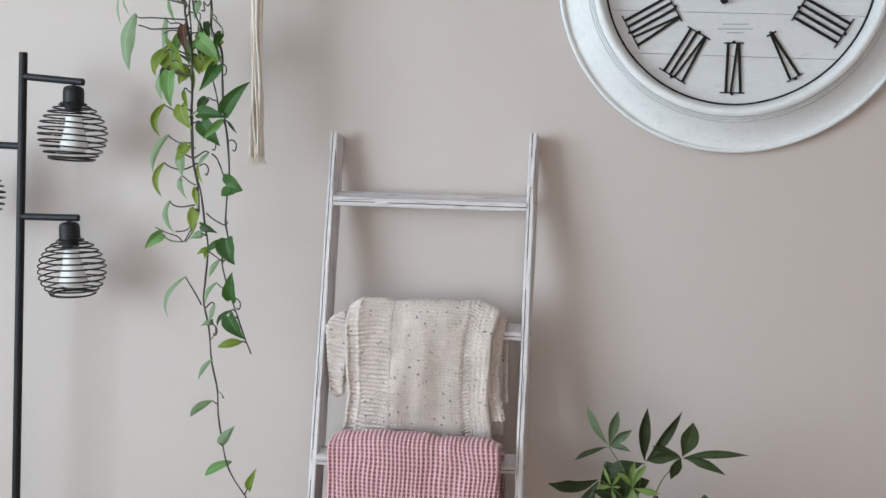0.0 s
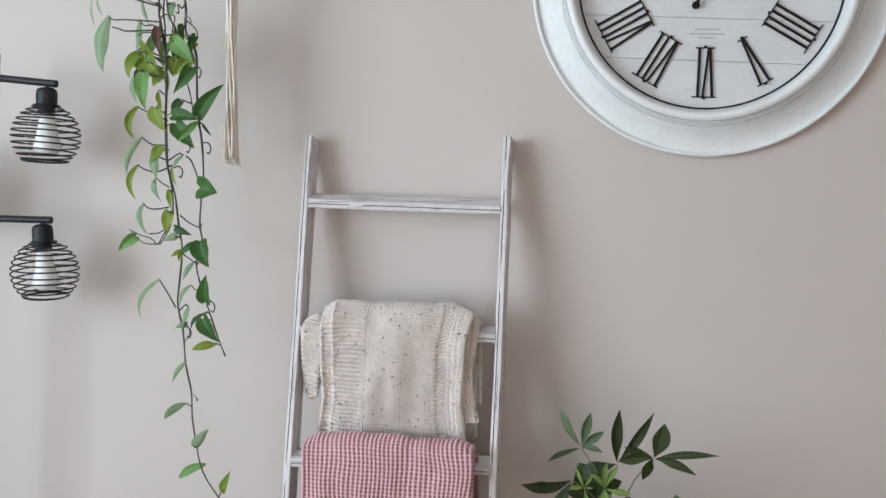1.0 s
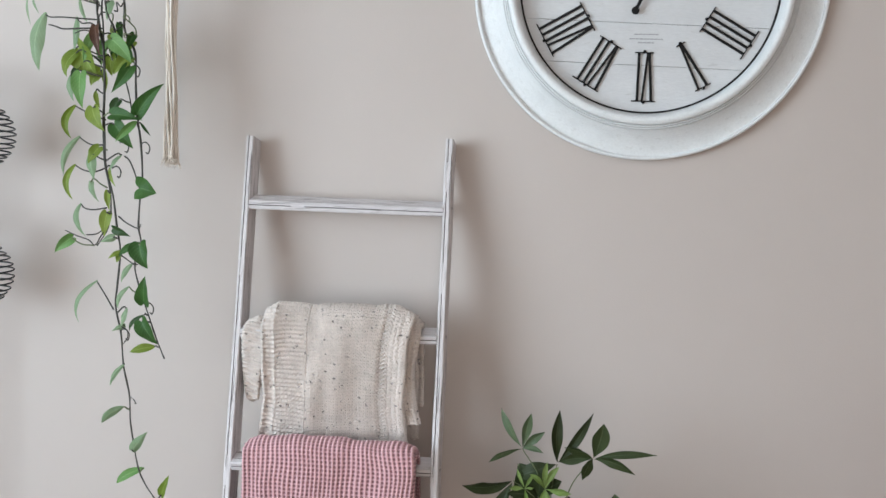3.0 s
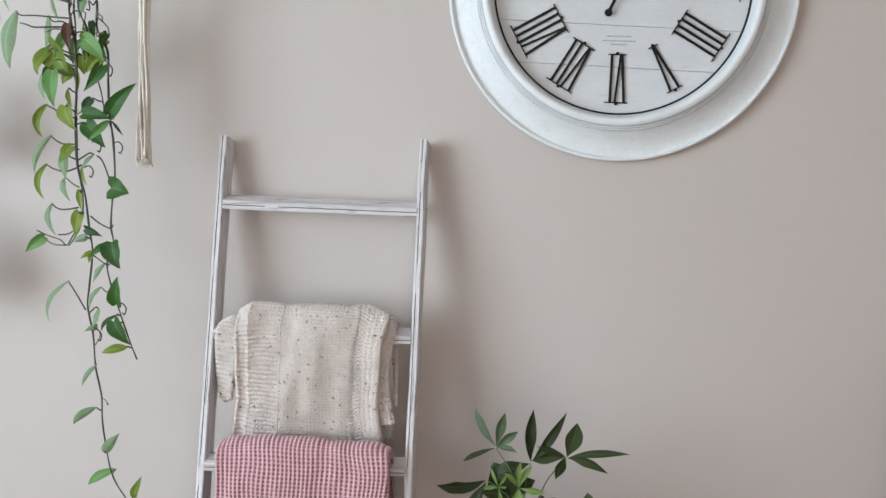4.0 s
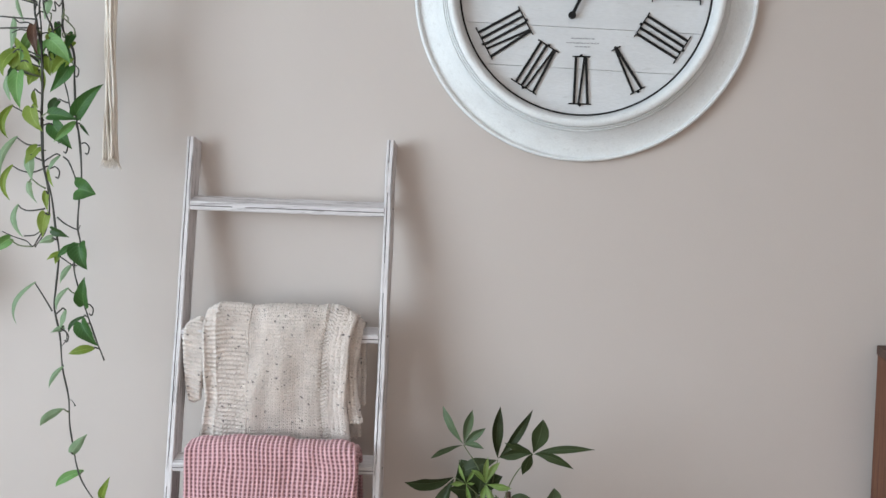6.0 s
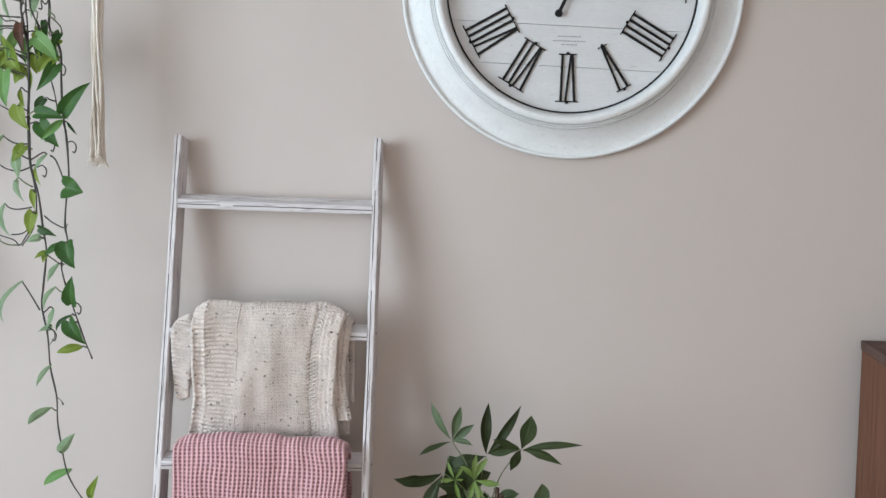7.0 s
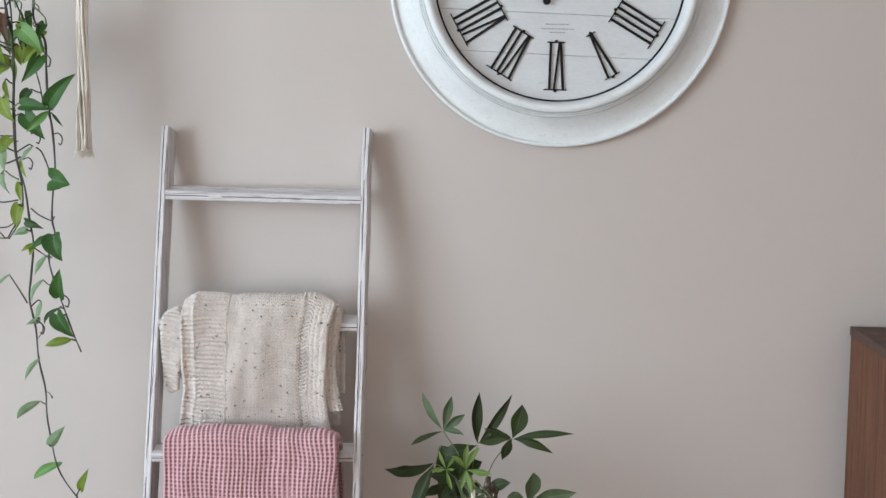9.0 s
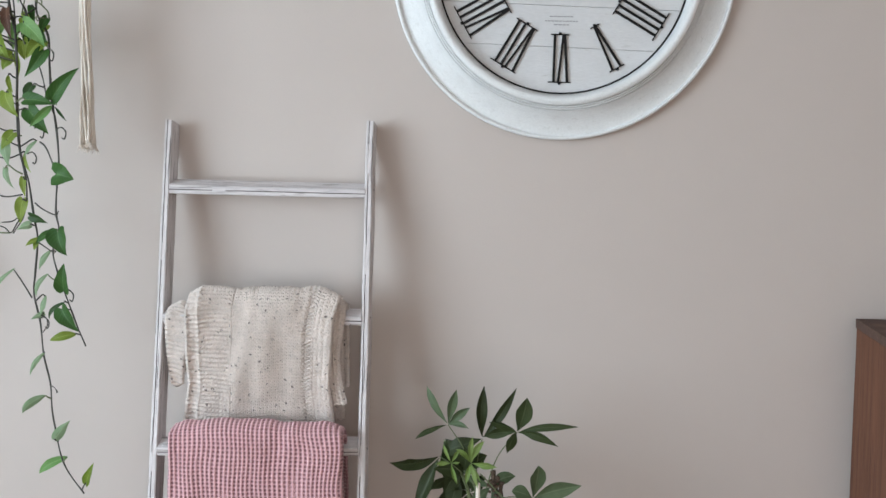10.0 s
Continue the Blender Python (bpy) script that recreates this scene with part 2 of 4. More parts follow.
def box(bm, x0, x1, y0, y1, z0, z1, bevel=0.0, m=None):
    made = bmesh.ops.create_cube(bm, size=1)["verts"]
    bmesh.ops.transform(bm, verts=made, matrix=Matrix.LocRotScale(((x0 + x1) / 2, (y0 + y1) / 2, (z0 + z1) / 2), None, (x1 - x0, y1 - y0, z1 - z0)))
    if m is not None:
        bmesh.ops.transform(bm, verts=made, matrix=m)
    if bevel:
        edges = list({e for v in made for e in v.link_edges})
        bmesh.ops.bevel(bm, geom=edges, offset=bevel, segments=2, affect="EDGES", profile=0.6)
    return bm


def boxes(*each, bevel=0.0):
    bm = bmesh.new()
    for b in each:
        box(bm, *b, bevel=bevel)
    return bm


def revolve(profile, steps=64, closed=False, sharp=()):
    """A turned shape about the z axis from (radius, height) pairs; sharp names the pairs that stay crisp arrises."""
    bm = bmesh.new()
    rings = []
    for r, h in profile:
        if r < 1e-6:
            rings.append([bm.verts.new((0, 0, h))])
        else:
            rings.append([bm.verts.new((r * math.cos(6.283185 * i / steps), r * math.sin(6.283185 * i / steps), h)) for i in range(steps)])
    pairs = list(zip(rings, rings[1:])) + ([(rings[-1], rings[0])] if closed else [])
    for a, b in pairs:
        for i in range(steps):
            j = (i + 1) % steps
            ring = [a[i % len(a)], a[j % len(a)], b[j % len(b)], b[i % len(b)]]
            ring = [v for k, v in enumerate(ring) if v not in ring[:k]]
            if len(ring) > 2:
                bm.faces.new(ring)
    for k in sharp:
        for i in range(steps):
            bm.edges.get((rings[k][i], rings[k][(i + 1) % steps])).smooth = False
    return bm


def smooth_line(points, per=6):
    """A Catmull-Rom line through the points."""
    p = [Vector(q) for q in points]
    p = [2 * p[0] - p[1]] + p + [2 * p[-1] - p[-2]]
    line = []
    for a, b, c, d in zip(p, p[1:], p[2:], p[3:]):
        for i in range(per):
            t = i / per
            line.append(0.5 * (2 * b + (c - a) * t + (2 * a - 5 * b + 4 * c - d) * t * t + (3 * b - a - 3 * c + d) * t ** 3))
    return line + [p[-2]]


def tube(line, radius, sides=7, bm=None):
    """A round rod along a line; radius is a number or a function of 0..1."""
    bm = bm or bmesh.new()
    rings, n = [], len(line)
    for i, p in enumerate(line):
        way = (line[min(i + 1, n - 1)] - line[max(i - 1, 0)]).normalized()
        ref = Vector((0, 1, 0)) if abs(way.y) < 0.9 else Vector((1, 0, 0))
        u = way.cross(ref).normalized()
        v = way.cross(u)
        r = radius(i / (n - 1)) if callable(radius) else radius
        rings.append([bm.verts.new(p + r * (math.cos(6.283185 * k / sides) * u + math.sin(6.283185 * k / sides) * v)) for k in range(sides)])
    for a, b in zip(rings, rings[1:]):
        for k in range(sides):
            bm.faces.new((a[k], a[(k + 1) % sides], b[(k + 1) % sides], b[k]))
    bm.faces.new(rings[0])
    bm.faces.new(rings[-1])
    return bm


def blade(base, ctrl, tip, width, shape, fold, twist, segs=10, across=4, lobes=0.0):
    """A leaf from base to tip along a bent midrib. shape(t) gives the half width, fold the V of its halves."""
    bm = bmesh.new()
    uvs = bm.loops.layers.uv.new("UVMap")
    base, ctrl, tip = Vector(base), Vector(ctrl), Vector(tip)
    grid = []
    for i in range(segs + 1):
        t = i / segs
        p = (1 - t) ** 2 * base + 2 * t * (1 - t) * ctrl + t * t * tip
        way = (2 * (1 - t) * (ctrl - base) + 2 * t * (tip - ctrl)).normalized()
        side = way.cross(Vector((0, -1, 0)))
        if side.length < 0.05:
            side = way.cross(Vector((1, 0, 0)))
        side.normalize()
        up = side.cross(way).normalized()
        side = (math.cos(twist) * side + math.sin(twist) * up).normalized()
        up = side.cross(way).normalized()
        half = max(shape(t) * width / 2, 0.0003)
        row = []
        for k in range(across + 1):
            s = 2 * k / across - 1
            row.append((bm.verts.new(p + side * half * s - way * half * lobes * (abs(s) - 0.75 * s * s) * max(0.0, 1 - t / 0.5) ** 2 * 3 + up * (fold * half * abs(s) ** 1.3 + half * abs(s) * (0.10 * math.sin(11 * t + 2.5 * s + 40 * width) + 0.025 * math.sin(23 * t - 3 * s)))), (k / across, t)))
        grid.append(row)
    for a, b in zip(grid, grid[1:]):
        for k in range(across):
            quad = (a[k], a[k + 1], b[k + 1], b[k])
            f = bm.faces.new([q[0] for q in quad])
            f.smooth = True
            for loop, q in zip(f.loops, quad):
                loop[uvs].uv = q[1]
    return bm


def cloth(name, profile, left, right, relief, step_u, step_v, material, parent, thick, sway=0.004, seed=1.0, label="", slack=0.0):
    """A cloth hung over a bar: profile is its (y, z) line, left and right give its edges at a share 0..1 of that line."""
    line = smooth_line([(0, y, z) for y, z in profile], 24)
    seg = np.array([0.0] + [(b - a).length for a, b in zip(line, line[1:])]).cumsum()
    total = seg[-1]
    nv = int(total / step_v) + 1
    ss = np.linspace(0, total, nv)
    yy, zz = np.interp(ss, seg, [p.y for p in line]), np.interp(ss, seg, [p.z for p in line])
    ty, tz = np.gradient(yy), np.gradient(zz)
    tl = np.hypot(ty, tz)
    ny, nz = -tz / tl, ty / tl
    mid = float(right(0.3) - left(0.3))
    nu = int(mid / step_u) + 1
    verts, uv = [], []
    for i in range(nv):
        f = ss[i] / total
        a, b = left(f), right(f)
        for k in range(nu):
            g = k / (nu - 1)
            u, v = g * mid, ss[i]
            u, v = u + slack * noise.noise(Vector((u * 11, v * 11, seed + 20))), v + slack * noise.noise(Vector((u * 11, v * 11, seed + 30)))
            h = relief(u, v) + sway * noise.noise(Vector((u * 9, v * 4, seed))) + 0.5 * sway * noise.noise(Vector((u * 31, v * 9, seed + 7)))
            e = min(g, 1 - g) * mid
            h -= 0.006 * max(0.0, 1 - e / 0.008) ** 2
            crest = max(0.0, nz[i]) ** 2
            h -= 0.019 * crest * max(0.0, 1 - e / 0.042) ** 2
            h += 0.004 * (1 - crest) * math.sin(u * 34 + 2.2 * math.sin(v * 5 + seed) + seed)
            x = a + (b - a) * g + 0.003 * noise.noise(Vector((v * 14, g * 2, seed + 3)))
            verts.append((x, yy[i] + ny[i] * h, zz[i] + nz[i] * h))
            uv.append((u, v))
    faces = [(i * nu + k, i * nu + k + 1, (i + 1) * nu + k + 1, (i + 1) * nu + k) for i in range(nv - 1) for k in range(nu - 1)]
    me = bpy.data.meshes.new(name)
    me.from_pydata(verts, [], faces)
    me.polygons.foreach_set("use_smooth", [True] * len(faces))
    layer = me.uv_layers.new(name="UVMap")
    idx = np.zeros(len(me.loops), dtype=np.int32)
    me.loops.foreach_get("vertex_index", idx)
    layer.data.foreach_set("uv", np.array(uv)[idx].ravel())
    me.materials.append(material)
    ob = new(name, me)
    ob.parent = parent
    solid = ob.modifiers.new("thickness", "SOLIDIFY")
    solid.thickness, solid.offset = thick, -1
    if label:
        tagged(ob, label)
    return ob


# ---- the room, open to daylight on the west, with an added south opening for the fill lamp ----
def setting(name, bm, material, label):
    return tagged(part(name, bm, material, None), label, kind="structure")


setting("wall_north", boxes((WEST_X - 0.15, EAST_X + 0.15, WALL_Y, WALL_Y + 0.15, -0.1, CEIL_Z)), PAINT, "greige painted plaster wall behind the ladder")
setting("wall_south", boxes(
    (WEST_X - 0.15, FILL_X0, SOUTH_Y - 0.15, SOUTH_Y, -0.1, CEIL_Z), (FILL_X1, EAST_X + 0.15, SOUTH_Y - 0.15, SOUTH_Y, -0.1, CEIL_Z),
    (FILL_X0, FILL_X1, SOUTH_Y - 0.15, SOUTH_Y, -0.1, FILL_Z0), (FILL_X0, FILL_X1, SOUTH_Y - 0.15, SOUTH_Y, FILL_Z1, CEIL_Z)), PAINT, "greige painted wall with an added opening for the fill lamp")
setting("wall_east", boxes((EAST_X, EAST_X + 0.15, SOUTH_Y, WALL_Y, -0.1, CEIL_Z)), PAINT, "greige painted plaster wall")
setting("wall_west", boxes(
    (WEST_X - 0.15, WEST_X, SOUTH_Y, WIN_Y0, -0.1, CEIL_Z), (WEST_X - 0.15, WEST_X, WIN_Y1, WALL_Y, -0.1, CEIL_Z),
    (WEST_X - 0.15, WEST_X, WIN_Y0, WIN_Y1, -0.1, WIN_Z0), (WEST_X - 0.15, WEST_X, WIN_Y0, WIN_Y1, WIN_Z1, CEIL_Z)), PAINT, "greige painted wall with a wide window opening")
setting("floor", boxes((WEST_X, EAST_X, SOUTH_Y, WALL_Y, -0.1, 0.0)), FLOOR, "oak plank floor")
setting("ceiling", boxes((WEST_X - 0.15, EAST_X + 0.15, SOUTH_Y - 0.15, WALL_Y + 0.15, CEIL_Z, CEIL_Z + 0.1)), CEILING, "plain white painted ceiling")
window = tagged(thing("window_1", pose(WEST_X - 0.11, 0, 0), "wide white-framed window letting in overcast daylight", "window"), kind="structure")
part("window_frame", boxes(
    (-0.03, 0.03, WIN_Y0, WIN_Y0 + 0.05, WIN_Z0, WIN_Z1), (-0.03, 0.03, WIN_Y1 - 0.05, WIN_Y1, WIN_Z0, WIN_Z1),
    (-0.03, 0.03, WIN_Y0 + 0.05, WIN_Y1 - 0.05, WIN_Z0, WIN_Z0 + 0.05), (-0.03, 0.03, WIN_Y0 + 0.05, WIN_Y1 - 0.05, WIN_Z1 - 0.05, WIN_Z1)), TRIM, window)
# Unseen south opening, assumed only to carry the fill lamp.
rear = tagged(thing("fill_opening", pose(0, SOUTH_Y - 0.11, 0), "tall white-framed opening added for the fill lamp, unseen", "window"), kind="structure")
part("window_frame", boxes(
    (FILL_X0, FILL_X0 + 0.05, -0.03, 0.03, FILL_Z0, FILL_Z1), (FILL_X1 - 0.05, FILL_X1, -0.03, 0.03, FILL_Z0, FILL_Z1),
    (FILL_X0 + 0.05, FILL_X1 - 0.05, -0.03, 0.03, FILL_Z0, FILL_Z0 + 0.05), (FILL_X0 + 0.05, FILL_X1 - 0.05, -0.03, 0.03, FILL_Z1 - 0.05, FILL_Z1)), TRIM, rear)


# ---- whitewashed ladder leaning on the wall ----
LEAN, LADDER_L, RAIL_W, RAIL_D = 11.2, 1.592, 0.0165, 0.058
LADDER_X0, LADDER_X1 = -0.7675, -0.2920
ladder = thing("blanket_ladder", pose((LADDER_X0 + LADDER_X1) / 2, 2.034, 0.0107, -LEAN), "whitewashed distressed wooden blanket ladder leaning against the wall", "ladder")
HALF = (LADDER_X1 - LADDER_X0) / 2


def skin(bm, rows, deep, split):
    """Closes a length of wood over its cross-sections; where the split runs deep its sides are dark grey."""
    for i, (a, b) in enumerate(zip(rows, rows[1:])):
        for k in range(len(a)):
            j = (k + 1) % len(a)
            f = bm.faces.new((a[k], a[j], b[j], b[k]))
            f.material_index = 1 if k in split and deep[i] else 0
    bm.faces.new(rows[0])
    bm.faces.new(rows[-1])


def rail_mesh(seed):
    """An upright with softened, knocked edges and a split running down its front."""
    bm = bmesh.new()
    rows, deep, n = [], [], 120
    for i in range(n + 1):
        z = LADDER_L * i / n
        d = 0.0012 * noise.noise(Vector((seed, z * 7, 0)))
        e = 0.0018 + 0.0016 * abs(noise.noise(Vector((seed + 5, z * 19, 1))))
        g = 0.0050 * max(0.0, 0.55 + noise.noise(Vector((seed + 9, z * 9, 2))))
        w, c = RAIL_W / 2, -RAIL_W * 0.12
        prof = [(-w + d, e), (-w + e, 0), (c - 0.0009, 0), (c, g), (c + 0.0009, 0), (w - e, 0), (w + d, e), (w + d, RAIL_D - e), (w - e, RAIL_D), (-w + e, RAIL_D), (-w + d, RAIL_D - e)]
        rows.append([bm.verts.new((x, y, z)) for x, y in prof])
        deep.append(g > 0.0014)
    skin(bm, rows, deep, (2, 3))
    return bm


for side, seed in ((-1, 2.0), (1, 31.0)):
    rail = part("rail", rail_mesh(seed), RAIL, ladder)
    rail.data.materials.append(SPLIT)
    rail.location.x = side * (HALF - RAIL_W / 2)
for i, (tilt, roll) in enumerate(((27, 0.9), (27, -0.3), (30, -1.3), (28, 0.0), (28, 0.4))):
    bm = bmesh.new()
    span, rows, deep = 2 * HALF - 2 * RAIL_W, [], []
    for k in range(91):
        x = -span / 2 + span * k / 90
        e = 0.0015 + 0.0015 * abs(noise.noise(Vector((x * 17, i * 3.0, 4))))
        g = 0.0060 * max(0.0, 0.55 + noise.noise(Vector((x * 14, i * 5.0, 8))))
        t, d = 0.0205, 0.048
        prof = [(e, 0), (0, e), (0, 0.0098), (g, 0.0108), (0, 0.0118), (0, t - e), (e, t), (d - e, t), (d, t - e), (d, e), (d - e, 0)]
        rows.append([bm.verts.new((x, y, z)) for y, z in prof])
        deep.append(g > 0.0014)
    skin(bm, rows, deep, (2, 3))
    rung = part("rung", bm, RUNG, ladder)
    rung.data.materials.append(SPLIT)
    rung.matrix_basis = pose(0, 0.004, LADDER_L - 0.1722 - 0.2868 * i, tilt, roll)


for side in (-1, 1):
    for i in range(5):
        head = part("screw_head", revolve([(0, 0), (0.0028, 0), (0.0024, 0.0009), (0, 0.0011)], 12), BLACK, ladder, "dark screw head")
        head.matrix_basis = Matrix.Translation((side * HALF, 0.027, LADDER_L - 0.1722 - 0.2868 * i + 0.020)) @ pose(0, 0, 0, 0, 90 * side, 0)

# ---- knitted throw over the second rung ----
def knit_relief(u, v):
    """Stitch relief in bands: rolled edge rib, garter rows, stockinette, an openwork column, then wide ribs."""
    u += 0.0022 * noise.noise(Vector((u * 30, v * 22, 3.3)))
    v += 0.0026 * noise.noise(Vector((u * 24, v * 30, 9.1)))
    lump = 0.0012 * noise.noise(Vector((u * 260, v * 260, 1.7)))
    if u < 0.033:
        ridges = 0.0040 * math.exp(-((u - 0.006) / 0.0042) ** 2) + 0.0036 * math.exp(-((u - 0.030) / 0.0034) ** 2) - 0.0016
        return lump + ridges + 0.0016 * math.sin(v * 6.283 / 0.0110 + 90 * u) + 0.0012 * noise.noise(Vector((u * 90, v * 120, 6.0)))
    if u < 0.098:
        return lump + 0.0026 * math.sin(v * 6.283 / 0.0100 + 0.9 * math.sin(u * 6.283 / 0.0086)) + 0.0006 * math.sin(u * 6.283 / 0.0043 + 2 * v / 0.01)
    if u < 0.104:
        return lump + 0.0036 * math.exp(-((u - 0.101) / 0.0018) ** 2) - 0.0012 + 0.0008 * math.sin(v * 6.283 / 0.0080)
    if u < 0.256:
        q = (u / 0.0084) % 1.0
        legs = abs(math.sin(6.283 * q)) ** 0.6
        return lump + 0.0031 * legs * (0.52 + 0.48 * math.sin(6.283 * (v / 0.0072 + 1.5 * abs(q - 0.5))))
    if u < 0.284:
        zig = 0.0030 * math.sin(v * 6.283 / 0.0088)
        holes = math.exp(-((u - 0.266 - zig) / 0.0030) ** 2) + 0.8 * math.exp(-((u - 0.275 + zig) / 0.0022) ** 2)
        return lump + 0.0016 - 0.0072 * holes + 0.0014 * math.sin(v * 6.283 / 0.0088 + 900 * u)
    q = ((u - 0.284) / 0.0110) % 1.0
    legs = abs(math.sin(3.1416 * q)) ** 0.8
    return lump + 0.0018 * legs * (0.62 + 0.38 * math.sin(6.283 * (v / 0.0080 + 1.3 * abs(q - 0.5))))


knit = thing("knit_throw", pose(0, 0, 0), "cream flecked chunky knit throw folded over a ladder rung", "blanket")
knit_drape = cloth("drape", [(2.266, 0.885), (2.252, 0.925), (2.230, 1.02), (2.220, 1.12), (2.222, 1.172), (2.243, 1.203), (2.272, 1.203), (2.300, 1.186), (2.316, 1.14), (2.318, 1.02), (2.322, 0.90)],
      lambda f: -0.697 - 0.020 * max(0.0, 1 - f / 0.15) + 0.005 * min(1, f / 0.44), lambda f: -0.366 - 0.008 * math.sin(math.pi * min(1, f / 0.44)) + 0.012 * min(1, f / 0.44) ** 3, knit_relief, 0.00095, 0.0011, WOOL, knit, 0.010, sway=0.009, seed=2.0)
for v in knit_drape.data.vertices:
    if v.co.z > 1.08:
        rise = min(1.0, (v.co.z - 1.08) / 0.09)
        v.co.z -= rise * (0.014 * max(0.0, 1 - (v.co.x + 0.700) / 0.060) ** 1.5)
cloth("side_fold", [(2.250, 0.983), (2.243, 1.06), (2.244, 1.12), (2.252, 1.155), (2.275, 1.172), (2.300, 1.158), (2.308, 1.10), (2.309, 1.00)],
      lambda f: -0.736 - 0.010 * math.sin(3.1 * min(1, f / 0.6)), lambda f: -0.706 + 0.020 * min(1, f / 0.4), lambda u, v: 0.0024 * math.sin(v * 6.283 / 0.0105 + 110 * u) + 0.0008 * noise.noise(Vector((u * 300, v * 300, 2.0))), 0.0016, 0.0016, WOOL, knit, 0.009, sway=0.007, seed=8.0)
cloth("side_fold", [(2.250, 0.945), (2.243, 1.03), (2.241, 1.12), (2.250, 1.165), (2.275, 1.186), (2.300, 1.168), (2.310, 1.10), (2.311, 0.98)],
      lambda f: -0.392 + 0.030 * max(0.0, 0.4 - f), lambda f: -0.340 - 0.014 * math.sin(math.pi * min(1, f / 0.42)) - 0.002 * min(1, f / 0.42), lambda u, v: 0.0016 * math.sin(u * 6.283 / 0.009) + 0.001 * math.sin(v * 6.283 / 0.007), 0.0016, 0.0016, WOOL, knit, 0.009, sway=0.006, seed=15.0)


# ---- rose waffle throw over the third rung ----
def waffle_relief(u, v):
    a, b = math.cos(u * 6.283 / CELL_U), math.cos(v * 6.283 / CELL_V)
    return -0.0048 * (0.5 + 0.5 * a) ** 1.2 * (0.25 + 0.75 * (0.5 + 0.5 * b) ** 0.9)


rose = thing("waffle_throw", pose(0, 0, 0), "rose pink waffle-weave cotton throw folded over a ladder rung", "blanket")
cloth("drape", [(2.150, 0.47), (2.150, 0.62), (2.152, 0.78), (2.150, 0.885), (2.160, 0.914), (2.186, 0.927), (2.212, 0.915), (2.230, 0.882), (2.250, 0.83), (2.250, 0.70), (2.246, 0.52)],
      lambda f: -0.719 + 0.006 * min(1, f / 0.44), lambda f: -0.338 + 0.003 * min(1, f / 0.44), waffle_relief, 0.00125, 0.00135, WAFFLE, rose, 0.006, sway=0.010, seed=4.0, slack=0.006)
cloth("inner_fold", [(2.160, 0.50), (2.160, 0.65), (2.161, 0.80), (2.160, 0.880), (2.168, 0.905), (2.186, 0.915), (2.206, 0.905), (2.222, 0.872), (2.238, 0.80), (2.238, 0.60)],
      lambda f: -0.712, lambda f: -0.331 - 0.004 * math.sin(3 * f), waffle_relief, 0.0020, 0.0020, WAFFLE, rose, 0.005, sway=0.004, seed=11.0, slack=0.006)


# ---- large wall clock ----
CLOCK_X, CLOCK_Z, CLOCK_TURN = 0.1258, 1.9150, 1.2
# local axes: x to the right, y up the wall, z out of the wall
clock = thing("wall_clock", Matrix.Translation((CLOCK_X, WALL_Y, CLOCK_Z)) @ pose(0, 0, 0, 90) @ pose(0, 0, 0, 0, 0, -CLOCK_TURN), "large round whitewashed wall clock with black Roman numerals", "clock")
part("frame_ring", revolve([
    (0.368, 0.001), (0.3795, 0.006), (0.3820, 0.012), (0.3820, 0.0190), (0.3800, 0.0225), (0.3768, 0.0234), (0.3744, 0.0215), (0.3736, 0.0140), (0.3715, 0.0135),
    (0.3550, 0.0175), (0.3410, 0.0235), (0.3300, 0.0312), (0.3215, 0.0390), (0.3174, 0.0440), (0.3163, 0.0415), (0.3148, 0.0480), (0.3127, 0.0488), (0.3115, 0.0460), (0.3100, 0.0525), (0.3082, 0.0532), (0.3072, 0.0500),
    (0.3054, 0.0585), (0.3000, 0.0635), (0.2940, 0.0640), (0.2890, 0.0605), (0.2850, 0.0510), (0.2820, 0.0360), (0.2805, 0.0290), (0.2805, 0.001)],
    144, closed=True, sharp=(6, 7, 8, 13, 14, 15, 16, 17, 18, 19, 20, 21, 27)), FRAME, clock, "brushed white moulded clock frame", smooth=True)
part("rim_line", revolve([(0.2803, 0.0180), (0.2803, 0.0285), (0.2778, 0.0285), (0.2764, 0.0255), (0.2764, 0.0180)], 144, closed=True), INK, clock, "thin black rim round the dial")
part("backing", revolve([(0, 0.002), (0.2795, 0.002), (0.2795, 0.0150), (0, 0.0150)], 96), PRINT, clock, "dark backing behind the dial boards")
DIAL_R, FACE = 0.2774, 0.0225
edges = [-0.2774, -0.1760, -0.0850, 0.0075, 0.1000, 0.1925, 0.2774]
for low, high in zip(edges, edges[1:]):
    low, high = low + 0.0005, high - 0.0005
    outline = []
    for s, a, b in ((1, low, high), (-1, high, low)):
        for i in range(13):
            y = a + (b - a) * i / 12
            outline.append((s * math.sqrt(max(DIAL_R ** 2 - y * y, 1e-6)), y))
    bm = bmesh.new()
    top = [bm.verts.new((x, y, FACE)) for x, y in outline]
    under = [bm.verts.new((x, y, 0.0165)) for x, y in outline]
    bm.faces.new(top)
    bm.faces.new(under)
    for k in range(len(top)):
        j = (k + 1) % len(top)
        bm.faces.new((top[k], under[k], under[j], top[j]))
    part("dial_board", bm, DIAL, clock).matrix_basis = pose(0, 0, 0, 0, 0, -1.3)


def stroke(bm, a, b, width, z0, z1):
    """A straight bar from a to b on the dial."""
    a, b = Vector((*a, 0)), Vector((*b, 0))
    way = b - a
    m = Matrix.Translation((a + b) / 2) @ Matrix.Rotation(math.atan2(way.y, way.x), 4, "Z")
    box(bm, -way.length / 2, way.length / 2, -width / 2, width / 2, z0, z1, 0.0006, m)


def bar(name, a, b, width, z0, z1, owner):
    bm = bmesh.new()
    stroke(bm, a, b, width, z0, z1)
    return part(name, bm, INK, owner)


